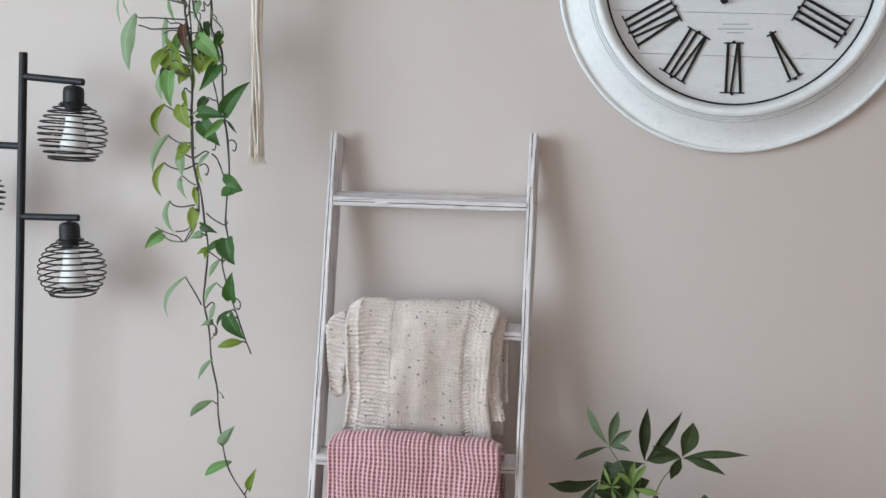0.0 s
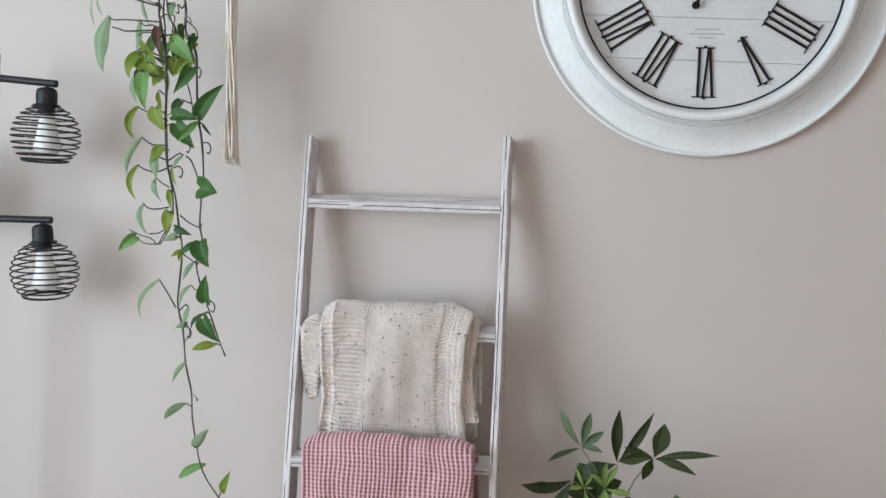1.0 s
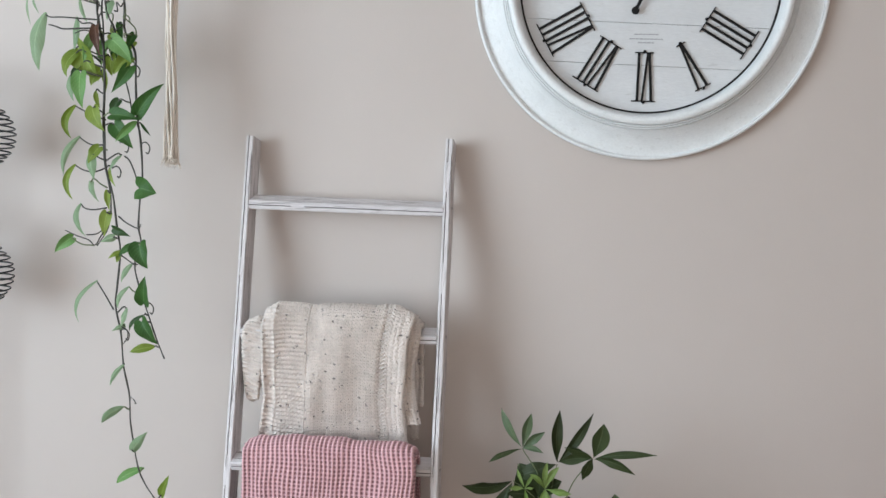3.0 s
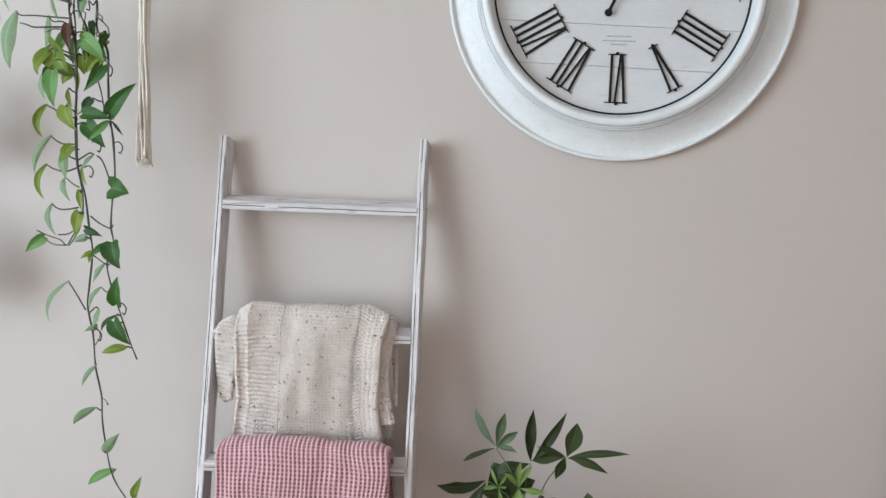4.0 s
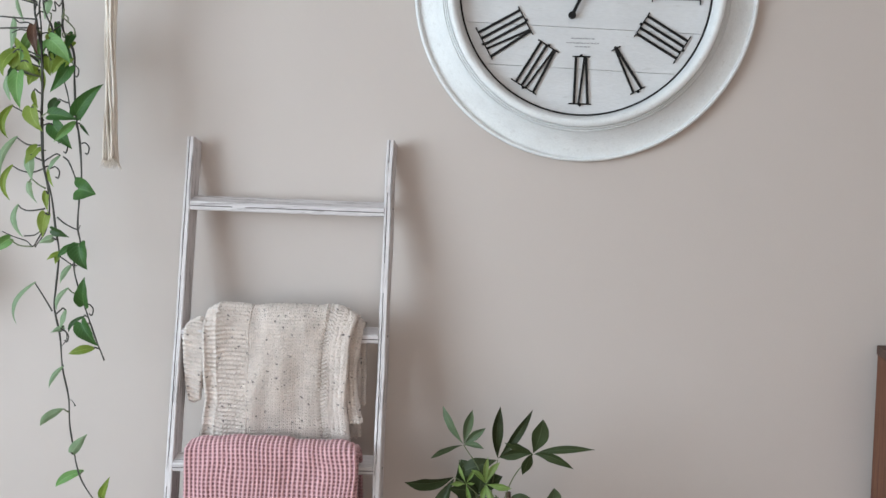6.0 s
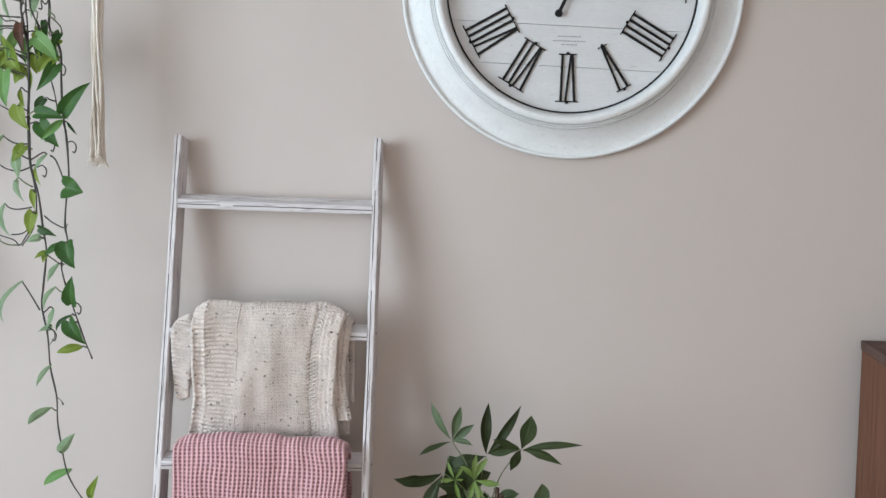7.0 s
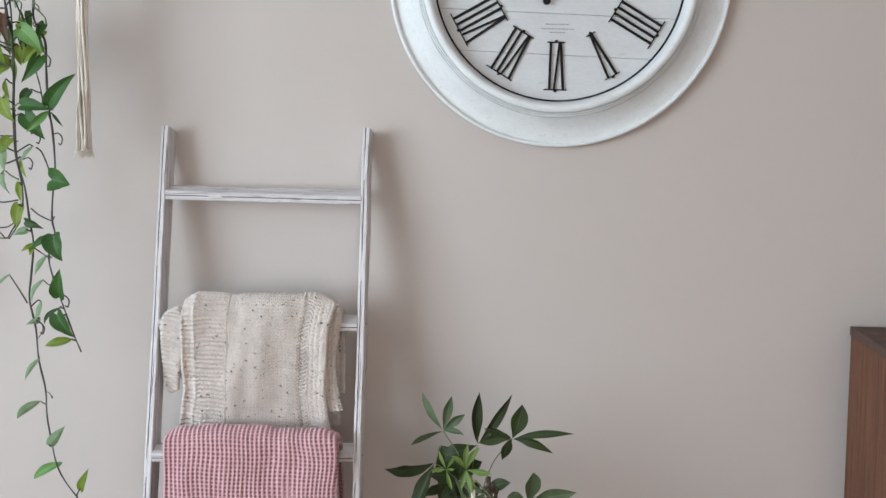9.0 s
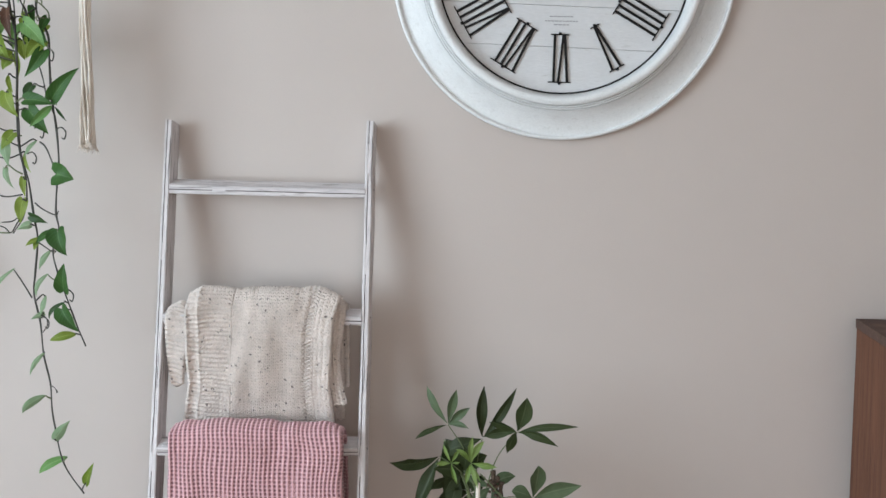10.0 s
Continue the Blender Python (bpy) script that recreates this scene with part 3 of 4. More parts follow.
def numeral(text, m):
    """Thin metal strokes between two serif bars, each fixed with small pins; up is away from the dial's middle."""
    size = {"I": 0.0150, "V": 0.0260, "X": 0.0300}
    total = sum(size[c] for c in text)
    x, lo, hi = -total / 2, -0.0510, 0.0540
    z0, z1 = FACE - 0.0005, FACE + 0.0045
    whole = bar("numeral", (-total / 2 - 0.005, hi), (total / 2 + 0.005, hi), 0.0026, z0 + 0.0004, z1 + 0.0004, clock)
    tagged(whole, "black metal Roman numeral")
    whole.matrix_basis = m
    inner = []
    for c in text:
        w = size[c]
        if c == "I":
            bar("stroke", (x + w / 2, lo), (x + w / 2, hi), 0.0056, z0, z1, whole)
            inner += [x + 0.001, x + w - 0.001]
        elif c == "V":
            bar("stroke", (x + 0.003, hi), (x + w / 2 - 0.0015, lo), 0.0058, z0, z1, whole)
            bar("stroke", (x + w - 0.003, hi), (x + w / 2 + 0.0015, lo), 0.0048, z0, z1, whole)
            inner += [x + w / 2 - 0.009, x + w / 2 + 0.009]
        else:
            bar("stroke", (x + 0.003, hi), (x + w - 0.003, lo), 0.0058, z0, z1, whole)
            bar("stroke", (x + w - 0.003, hi), (x + 0.003, lo), 0.0048, z0, z1, whole)
            inner += [x - 0.002, x + w + 0.002]
        x += w
    bar("serif", (min(inner) - 0.002, lo), (max(inner) + 0.002, lo), 0.0026, z0 + 0.0004, z1 + 0.0004, whole)
    for px, py in ((0.0, hi + 0.0022), ((min(inner) + max(inner)) / 2, lo - 0.0022)):
        bm = bmesh.new()
        bmesh.ops.create_uvsphere(bm, u_segments=8, v_segments=6, radius=0.0037, matrix=Matrix.Translation((px, py, z1 - 0.001)))
        part("pin", bm, INK, whole)


for hour, text in enumerate(("XII", "I", "II", "III", "IIII", "V", "VI", "VII", "VIII", "IX", "X", "XI")):
    numeral(text, pose(0, 0, 0, 0, 0, -30 * hour) @ Matrix.Translation((0, 0.1995, 0)))
bm = bmesh.new()
stroke(bm, (0, -0.060), (0, 0.150), 0.0075, FACE + 0.010, FACE + 0.013)
bmesh.ops.create_cone(bm, cap_ends=True, segments=20, radius1=0.0088, radius2=0.0078, depth=0.004, matrix=Matrix.Translation((0, -0.0645, FACE + 0.0115)))
bmesh.ops.create_cone(bm, cap_ends=True, segments=24, radius1=0.014, radius2=0.012, depth=0.014, matrix=Matrix.Translation((0, 0, FACE + 0.007)))
part("pointer", bm, INK, clock, "black clock pointer with a round counterweight").matrix_basis = pose(0, 0, 0, 0, 0, -24)
for width, y in ((0.052, -0.1085), (0.072, -0.1185), (0.034, -0.1265)):
    bm = bmesh.new()
    x = -width / 2
    while x < width / 2 - 0.001:
        w = min(random.uniform(0.003, 0.009), width / 2 - x)
        box(bm, x, x + w, y - 0.0013, y + 0.0013, FACE - 0.0002, FACE + 0.0004)
        x += w + 0.0014
    part("print_line", bm, PRINT, clock, "small illegible printed line")


# ---- black floor lamp with wire cage shades ----
lamp = thing("floor_lamp", pose(-1.5690, 2.26, 0.0, 0, 2.4, 0), "black metal floor lamp with spiral wire cage shades", "lamp")
part("base", revolve([(0, -0.004), (0.121, -0.004), (0.126, 0.002), (0.126, 0.016), (0.118, 0.022), (0.02, 0.028), (0, 0.028)], 48), BLACK, lamp)
part("pole", revolve([(0, 0.02), (0.0098, 0.02), (0.0098, 1.7535), (0.0088, 1.755), (0, 1.755)], 24), BLACK, lamp, smooth=False)


def cage():
    """A spiral of wire on a flattened globe, closed by a ring below and a collar above."""
    line, turns, n = [], 11, 640
    for i in range(n + 1):
        t = i / n
        a, phi = turns * 6.283185 * t, 0.32 + 2.13 * t
        wob = 0.0012 * math.sin(a * 0.5 + 1.0)
        line.append(Vector((0.0770 * math.sin(phi) * math.cos(a), 0.0770 * math.sin(phi) * math.sin(a), -0.0749 + 0.0745 * math.cos(phi) + wob)))
    return tube(line, 0.0019, 6)


RINGS = ((-0.1335, 0.0470), (-0.1318, 0.0520), (-0.0030, 0.0247), (-0.0035, 0.0290))


def lamp_arm(z, way, length, droop, tilt, nod):
    """An arm with its hanging socket, bulb and cage."""
    arm = part("arm", tube([Vector((0, 0, 0)), Vector((length * 0.5, 0, 0)), Vector((length, 0, 0))], 0.0084, 14), BLACK, lamp)
    arm.matrix_basis = pose(0, 0, z, 0, droop, way)
    x = length - 0.025
    socket = part("socket", revolve([(0, -0.006), (0.0048, -0.006), (0.0048, -0.020), (0.0150, -0.021), (0.0225, -0.026), (0.0245, -0.034), (0.0245, -0.060), (0.0200, -0.061), (0.0200, -0.080), (0, -0.080)], 28), BLACK, arm)
    socket.matrix_basis = pose(x, 0, 0.010, 0, tilt) @ Matrix.Scale(0.98, 4)
    shade = part("shade", cage(), BLACK, arm, "spiral black wire cage", smooth=True)
    shade.matrix_basis = pose(x + 0.004, 0, -0.0485, nod, -droop - 2.0)
    for z, r in RINGS:
        ring = [Vector((r * math.cos(6.283185 * i / 48), r * math.sin(6.283185 * i / 48), z)) for i in range(49)]
        part("shade_ring", tube(ring, 0.0018, 5), BLACK, arm, smooth=True).matrix_basis = shade.matrix_basis
    bulb = part("bulb", revolve([(0.0165, -0.079), (0.0182, -0.090), (0.0205, -0.106), (0.0245, -0.124), (0.0290, -0.140), (0.0310, -0.146), (0.0295, -0.153), (0.0210, -0.160), (0.0100, -0.163), (0, -0.164)], 32), OPAL, arm, "unlit frosted white bulb", smooth=True)
    bulb.matrix_basis = pose(x, 0, 0.006, 0, tilt * 1.3) @ Matrix.Scale(1.05, 4)


lamp_arm(1.6988, 0, 0.1567, 3.0, -3.6, -4.0)
lamp_arm(1.3685, 0, 0.1515, -2.2, -2.5, 4.0)
lamp_arm(1.5347, 180, 0.1536, 0.0, 0.0, 0.0)

# ---- hanging planter with its cotton tail ----
HANG_X, HANG_Y = -0.9055, 2.245
hanger = thing("macrame_hanger", pose(HANG_X, HANG_Y, 0), "knotted natural cotton plant hanger with a long fringe", "plant hanger")
for i in range(11):
    a, rnd = 6.283185 * i / 11, random.Random(40 + i)
    r0, r1 = 0.007 + 0.004 * (i % 2), 0.007 + 0.010 * rnd.random()
    end = 1.521 - 0.014 * rnd.random()
    pts = []
    for k in range(9):
        t = k / 8
        r = r0 + (r1 - r0) * t ** 2.2
        pts.append((r * math.cos(a + 0.5 * t) * 0.95 - 0.001 + 0.0028 * math.sin(8 * t + 1.7 * i), r * math.sin(a + 0.5 * t), 1.895 + (end - 1.895) * t))
    part("fringe_cord", tube(smooth_line(pts, 4), lambda t: 0.0030 + 0.0005 * math.sin(60 * t), 6), COTTON, hanger, smooth=True)
    bm = bmesh.new()
    for k in range(13):
        b = rnd.random() * 6.283
        tip = Vector(pts[-1]) + Vector((0.009 * math.cos(b), 0.008 * math.sin(b), -0.006 - 0.013 * rnd.random()))
        tube([Vector(pts[-1]) + Vector((0, 0, 0.003)), (Vector(pts[-1]) + tip) / 2 + Vector((0.001 * math.cos(b * 3), 0, 0)), tip], lambda t: 0.0009 - 0.0006 * t, 4, bm)
    part("frayed_end", bm, COTTON, hanger)
part("gathering_knot", revolve([(0, 1.885), (0.013, 1.885), (0.017, 1.893), (0.016, 1.905), (0.018, 1.915), (0.013, 1.925), (0, 1.925)], 20), COTTON, hanger, smooth=True)
for i in range(4):
    a = 6.283185 * i / 4 + 0.785
    c, s = math.cos(a), math.sin(a)
    part("hanging_cord", tube(smooth_line([(0.008 * c, 0.008 * s, 1.915), (0.093 * c, 0.093 * s, 1.965), (0.126 * c, 0.126 * s, 2.06), (0.127 * c, 0.127 * s, 2.15), (0.05 * c, 0.05 * s, 2.38), (0.004 * c, 0.004 * s, 2.575)], 6), 0.003, 6), COTTON, hanger, smooth=True)
part("hook", tube(smooth_line([(0, 0, 2.60), (0, 0, 2.585), (0.010, 0, 2.575), (0, 0, 2.565), (-0.008, 0, 2.572)], 5), 0.002, 6), BLACK, hanger)
planter = thing("planter", pose(HANG_X, HANG_Y, 1.975), "stoneware pot held in a cotton hanger", "plant pot")
part("pot", revolve([(0, 0), (0.085, 0), (0.104, 0.02), (0.118, 0.10), (0.121, 0.165), (0.115, 0.165), (0.111, 0.10), (0.10, 0.03), (0, 0.03)], 40), CLAY, planter, smooth=True)
part("soil", revolve([(0, 0.138), (0.1125, 0.132), (0.1125, 0.128), (0, 0.128)], 32), SOIL, planter)

# ---- trailing vine ----
VINE_Y = 2.2
vine = thing("trailing_vine", pose(0, 0, 0), "green pothos vine trailing down from a hanging pot", "plant")
STEM_A = [(-1.059, 1.862), (-1.053, 1.807), (-1.038, 1.733), (-1.036, 1.647), (-1.038, 1.585), (-1.034, 1.498), (-1.019, 1.435), (-1.012, 1.360), (-1.007, 1.310), (-1.017, 1.233),
          (-1.022, 1.189), (-1.010, 1.125), (-1.004, 1.055), (-0.989, 0.991), (-0.985, 0.934), (-0.975, 0.882), (-0.963, 0.831), (-0.945, 0.794), (-0.912, 0.751)]
STEM_B = [(-0.999, 1.861), (-0.999, 1.794), (-0.976, 1.745), (-0.974, 1.684), (-0.970, 1.616), (-0.959, 1.548), (-0.953, 1.474), (-0.957, 1.424), (-0.959, 1.368), (-0.953, 1.330),
          (-0.967, 1.286), (-0.957, 1.235), (-0.937, 1.173), (-0.921, 1.123), (-0.904, 1.077)]
STEM_C = [(-1.033, 1.862), (-1.011, 1.782), (-0.998, 1.708), (-0.985, 1.653), (-0.980, 1.614)]
STEM_D = [(-1.045, 1.862), (-1.040, 1.782), (-1.035, 1.560), (-1.033, 1.485), (-1.025, 1.429), (-1.033, 1.366), (-1.062, 1.321)]
stem_points = []
for k, (pts, thick) in enumerate(((STEM_A, 0.0029), (STEM_B, 0.0029), (STEM_C, 0.0024), (STEM_D, 0.0025))):
    rise = [(-0.975 - 0.004 * k, HANG_Y - 0.03, 2.125), (-1.012 - 0.004 * k, HANG_Y - 0.045, 2.155), (-1.045 + 0.012 * k, VINE_Y + 0.004, 2.05)]
    line = smooth_line(rise + [(x, VINE_Y + 0.012 * math.sin(7 * z + k * 2), z) for x, z in pts], 7)
    stem_points += line[21:]
    part("stem", tube(line, lambda t, r=thick: r * (1 - 0.45 * t) * (1 + 0.16 * math.sin(70 * t)), 7), STEM, vine, "thin dark woody stem", smooth=True)


def heart(t):
    """Half width of a heart-shaped leaf with a drawn-out tip."""
    return (math.sin(math.pi * min(1, t * 0.93 + 0.07) ** 0.60)) ** 0.85 * (1 - 0.28 * t ** 2)


def lance(t):
    return math.sin(math.pi * min(1, t * 0.97 + 0.03) ** 0.85) ** 0.9


def spoon(t):
    """Half width of a leaflet that is widest past its middle."""
    return math.sin(math.pi * min(1, t * 0.97 + 0.03) ** 1.2) ** 1.05


leaf_count = 0


def loose_stalk(points, radius, material):
    """A bare leaf stalk that runs free between the stems."""
    line = smooth_line([(x, VINE_Y - 0.006 + 0.006 * math.sin(40 * x + 17 * z), z) for x, z in points], 6)
    part("stalk", tube(line, lambda t: radius * (1 - 0.3 * t), 6), material, vine, smooth=True)


def vine_leaf(owner, hue, x0, z0, x1, z1, width, dy, bow=None, via=()):
    """A leaf from its base to its tip, bowed to one side, with the stalk that ties it to a stem: by way of via, or straight to the nearest."""
    global leaf_count
    leaf_count += 1
    rnd = random.Random(900 + leaf_count)
    base = Vector((x0, VINE_Y + dy + rnd.uniform(-0.003, 0.003), z0))
    tip = Vector((x1, base.y + rnd.uniform(-0.012, 0.003), z1))
    run = tip - base
    narrow = width / run.length < 0.32
    if bow is None:
        bow = (0.12 if narrow else 0.02) * (-1 if run.x <= 0 else 1)
    ctrl = (base + tip) / 2 + Vector((1.6 * bow * run.length, -0.20 * run.length, 0.10 * abs(run.x)))
    wide = width * (1.1 if narrow else 1.12)
    leaf = part("leaf", blade(base, ctrl, tip, wide, lance if narrow else heart, rnd.uniform(0.15, 0.55) * (1 if hue != "p" else -1), rnd.uniform(-0.45, 0.45) * (1.2 if narrow else 0.7), 18, 6, 0.0 if narrow else 0.6), LEAVES[hue], owner)
    if via:
        arc = smooth_line([(x, VINE_Y + dy * i / len(via) - 0.004, z) for i, (x, z) in enumerate(via)] + [base + run * 0.04], 6)
    else:
        near = min(stem_points, key=lambda p: (p - base).length + 0.35 * abs(p.z - (base.z - 0.018)))
        gap = near - base
        if gap.length < 0.009:
            return leaf
        mid = (near + base) / 2 + Vector((0, -0.006, 0.20 * abs(gap.x) + 0.004 * rnd.random()))
        arc = smooth_line([near, near * 0.62 + base * 0.38 + Vector((0, -0.004, 0.06 * gap.length)), mid * 0.45 + base * 0.55 + Vector((0, 0, 0.03 * gap.length)), base + run * 0.04], 5)
    part("stalk", tube(arc, lambda t: 0.0019 - 0.0005 * t, 5), PETIOLE if rnd.random() < 0.35 else STEM, owner, smooth=True)
    return leaf


def upper_leaves():
    vine_leaf(vine, "p", -1.175, 1.829, -1.187, 1.702, 0.034, 0.00, bow=-0.1, via=[(-1.049, 1.812), (-1.093, 1.815), (-1.134, 1.818), (-1.161, 1.818)])
    loose_stalk([(-1.044, 1.794), (-1.091, 1.793), (-1.129, 1.792), (-1.149, 1.798), (-1.166, 1.802)], 0.002, STEM)
    vine_leaf(vine, "p", -1.218, 1.867, -1.210, 1.802, 0.008, 0.00, bow=-0.05)
    vine_leaf(vine, "p", -1.202, 1.866, -1.187, 1.825, 0.006, 0.00, bow=-0.1)
    vine_leaf(vine, "p", -1.104, 1.820, -1.112, 1.746, 0.015, 0.00, bow=0.08, via=[(-1.047, 1.792), (-1.069, 1.805), (-1.089, 1.805)])
    loose_stalk([(-1.044, 1.781), (-1.068, 1.787), (-1.086, 1.789), (-1.102, 1.782)], 0.0017, STEM)
    vine_leaf(vine, "p", -1.102, 1.863, -1.080, 1.805, 0.008, 0.01, bow=-0.05)
    vine_leaf(vine, "o", -1.103, 1.752, -1.058, 1.682, 0.055, 0.01, bow=0.05, via=[(-1.048, 1.722), (-1.065, 1.734), (-1.088, 1.747)])
    vine_leaf(vine, "o", -1.106, 1.743, -1.122, 1.689, 0.026, 0.00, bow=-0.2)
    vine_leaf(vine, "d", -1.118, 1.748, -1.101, 1.708, 0.018, 0.01)
    vine_leaf(vine, "b", -1.049, 1.797, -1.037, 1.733, 0.023, -0.02, bow=0.0)
    vine_leaf(vine, "b", -1.055, 1.778, -1.048, 1.746, 0.014, -0.01, bow=0.0)
    vine_leaf(vine, "p", -1.023, 1.851, -1.030, 1.810, 0.020, -0.01)
    vine_leaf(vine, "l", -1.015, 1.769, -0.970, 1.718, 0.033, -0.02, bow=0.1)
    vine_leaf(vine, "g", -0.971, 1.781, -0.984, 1.747, 0.017, 0.00)
    vine_leaf(vine, "g", -0.987, 1.752, -0.970, 1.717, 0.014, 0.00)
    vine_leaf(vine, "g", -1.010, 1.807, -1.002, 1.767, 0.014, 0.01)
    vine_leaf(vine, "o", -1.033, 1.736, -1.029, 1.694, 0.027, 0.01)
    vine_leaf(vine, "g", -0.977, 1.712, -1.019, 1.656, 0.027, -0.01, bow=0.12)
    vine_leaf(vine, "d", -1.093, 1.719, -1.111, 1.672, 0.016, 0.00)
    vine_leaf(vine, "l", -1.081, 1.696, -1.076, 1.620, 0.032, -0.03, bow=-0.02)
    vine_leaf(vine, "p", -1.120, 1.694, -1.109, 1.637, 0.016, 0.00, bow=-0.08)
    vine_leaf(vine, "o", -1.055, 1.707, -1.075, 1.672, 0.028, 0.01)
    vine_leaf(vine, "o", -1.042, 1.711, -1.037, 1.659, 0.012, 0.00)
    vine_leaf(vine, "o", -1.061, 1.661, -1.047, 1.622, 0.010, 0.00, bow=-0.05)
    vine_leaf(vine, "o", -1.063, 1.624, -1.033, 1.572, 0.034, -0.01, bow=-0.1)
    vine_leaf(vine, "o", -1.108, 1.629, -1.115, 1.557, 0.015, 0.00, bow=-0.26, via=[(-1.036, 1.597), (-1.071, 1.609), (-1.093, 1.620)])
    vine_leaf(vine, "d", -1.008, 1.639, -1.027, 1.604, 0.021, 0.00)
    vine_leaf(vine, "g", -0.958, 1.608, -0.893, 1.674, 0.030, -0.02, bow=0.0)
    vine_leaf(vine, "g", -1.016, 1.608, -0.951, 1.597, 0.027, -0.02, bow=0.05)
    vine_leaf(vine, "l", -0.953, 1.594, -0.996, 1.550, 0.016, -0.03, bow=0.05)
    vine_leaf(vine, "g", -1.015, 1.588, -0.972, 1.536, 0.035, -0.01, bow=0.0)
    vine_leaf(vine, "d", -0.959, 1.592, -0.934, 1.564, 0.006, 0.00, bow=0.0)
    vine_leaf(vine, "g", -0.958, 1.613, -0.951, 1.596, 0.009, 0.00)


def lower_leaves():
    vine_leaf(vine, "p", -1.097, 1.562, -1.131, 1.476, 0.014, 0.00, bow=-0.16, via=[(-1.038, 1.543), (-1.066, 1.543), (-1.081, 1.548)])
    vine_leaf(vine, "o", -1.048, 1.538, -1.069, 1.502, 0.026, -0.01, bow=0.0, via=[(-1.032, 1.532), (-1.040, 1.533)])
    vine_leaf(vine, "p", -1.065, 1.520, -1.056, 1.466, 0.024, -0.02, bow=0.0)
    vine_leaf(vine, "p", -1.074, 1.463, -1.054, 1.418, 0.016, 0.00, bow=-0.15, via=[(-1.033, 1.450), (-1.049, 1.458), (-1.064, 1.469)])
    vine_leaf(vine, "o", -1.108, 1.500, -1.114, 1.422, 0.013, 0.00, bow=-0.24, via=[(-1.034, 1.494), (-1.063, 1.484), (-1.089, 1.488)])
    vine_leaf(vine, "g", -0.953, 1.451, -0.911, 1.440, 0.045, -0.02, bow=0.0, via=[(-0.993, 1.519), (-0.979, 1.510), (-0.965, 1.486)])
    vine_leaf(vine, "p", -1.002, 1.523, -1.026, 1.486, 0.011, 0.00, bow=-0.1)
    vine_leaf(vine, "o", -1.027, 1.497, -1.012, 1.453, 0.009, 0.00, bow=-0.1)
    vine_leaf(vine, "o", -1.033, 1.443, -1.028, 1.401, 0.014, 0.00, bow=0.0)
    vine_leaf(vine, "p", -1.098, 1.415, -1.083, 1.342, 0.015, 0.00, bow=-0.26, via=[(-1.035, 1.406), (-1.068, 1.401), (-1.087, 1.405)])
    loose_stalk([(-1.078, 1.346), (-1.058, 1.348), (-1.044, 1.357), (-1.031, 1.367)], 0.0015, STEM)
    vine_leaf(vine, "o", -1.036, 1.396, -1.041, 1.343, 0.025, 0.00, bow=0.0)
    vine_leaf(vine, "d", -1.016, 1.361, -0.977, 1.345, 0.019, -0.01, bow=0.0)
    vine_leaf(vine, "l", -1.116, 1.339, -1.158, 1.304, 0.023, 0.00, bow=0.0, via=[(-1.064, 1.323), (-1.090, 1.324), (-1.108, 1.332)])
    loose_stalk([(-1.031, 1.370), (-1.047, 1.344), (-1.059, 1.324), (-1.073, 1.335), (-1.100, 1.343), (-1.131, 1.354)], 0.0016, STEM)
    vine_leaf(vine, "p", -1.019, 1.342, -1.049, 1.330, 0.016, 0.00, bow=0.0)
    vine_leaf(vine, "o", -1.005, 1.309, -1.029, 1.295, 0.011, 0.00)
    vine_leaf(vine, "o", -1.007, 1.304, -1.014, 1.285, 0.011, 0.00)
    vine_leaf(vine, "g", -0.952, 1.331, -1.005, 1.299, 0.015, 0.00, bow=-0.14)
    vine_leaf(vine, "g", -0.951, 1.329, -0.932, 1.277, 0.041, -0.02, bow=-0.06)
    vine_leaf(vine, "p", -0.978, 1.286, -1.000, 1.244, 0.013, 0.00, bow=-0.12, via=[(-0.964, 1.283), (-0.972, 1.286)])
    loose_stalk([(-1.009, 1.388), (-0.990, 1.374), (-0.961, 1.363), (-0.953, 1.372)], 0.0018, STEM)
    loose_stalk([(-1.004, 1.303), (-0.988, 1.292), (-0.969, 1.279)], 0.0016, STEM)
    vine_leaf(vine, "p", -1.057, 1.246, -1.096, 1.152, 0.011, 0.00, bow=-0.26, via=[(-1.020, 1.182), (-1.038, 1.212)])
    vine_leaf(vine, "p", -0.983, 1.235, -1.007, 1.185, 0.010, 0.00, bow=-0.2, via=[(-0.959, 1.221), (-0.973, 1.224)])
    vine_leaf(vine, "g", -0.941, 1.201, -0.934, 1.262, 0.031, -0.02, bow=0.0)
    vine_leaf(vine, "p", -0.992, 1.187, -1.003, 1.144, 0.014, 0.00, bow=0.0)
    vine_leaf(vine, "p", -0.996, 1.147, -1.022, 1.135, 0.011, 0.00, bow=0.0)
    loose_stalk([(-0.998, 1.146), (-0.986, 1.139), (-0.984, 1.124), (-0.995, 1.107)], 0.0014, STEM)
    vine_leaf(vine, "d", -0.949, 1.173, -0.985, 1.135, 0.009, 0.00, bow=-0.2)
    vine_leaf(vine, "g", -0.947, 1.161, -0.911, 1.112, 0.034, -0.02, bow=-0.05)
    vine_leaf(vine, "o", -0.926, 1.103, -0.980, 1.090, 0.018, 0.00, bow=0.0)
    vine_leaf(vine, "p", -0.996, 1.062, -1.026, 1.013, 0.011, 0.00)
    vine_leaf(vine, "p", -0.999, 0.965, -1.049, 0.926, 0.018, 0.00)
    vine_leaf(vine, "p", -0.975, 0.871, -0.938, 0.915, 0.021, -0.01)
    vine_leaf(vine, "l", -0.953, 0.828, -1.018, 0.789, 0.019, 0.00)
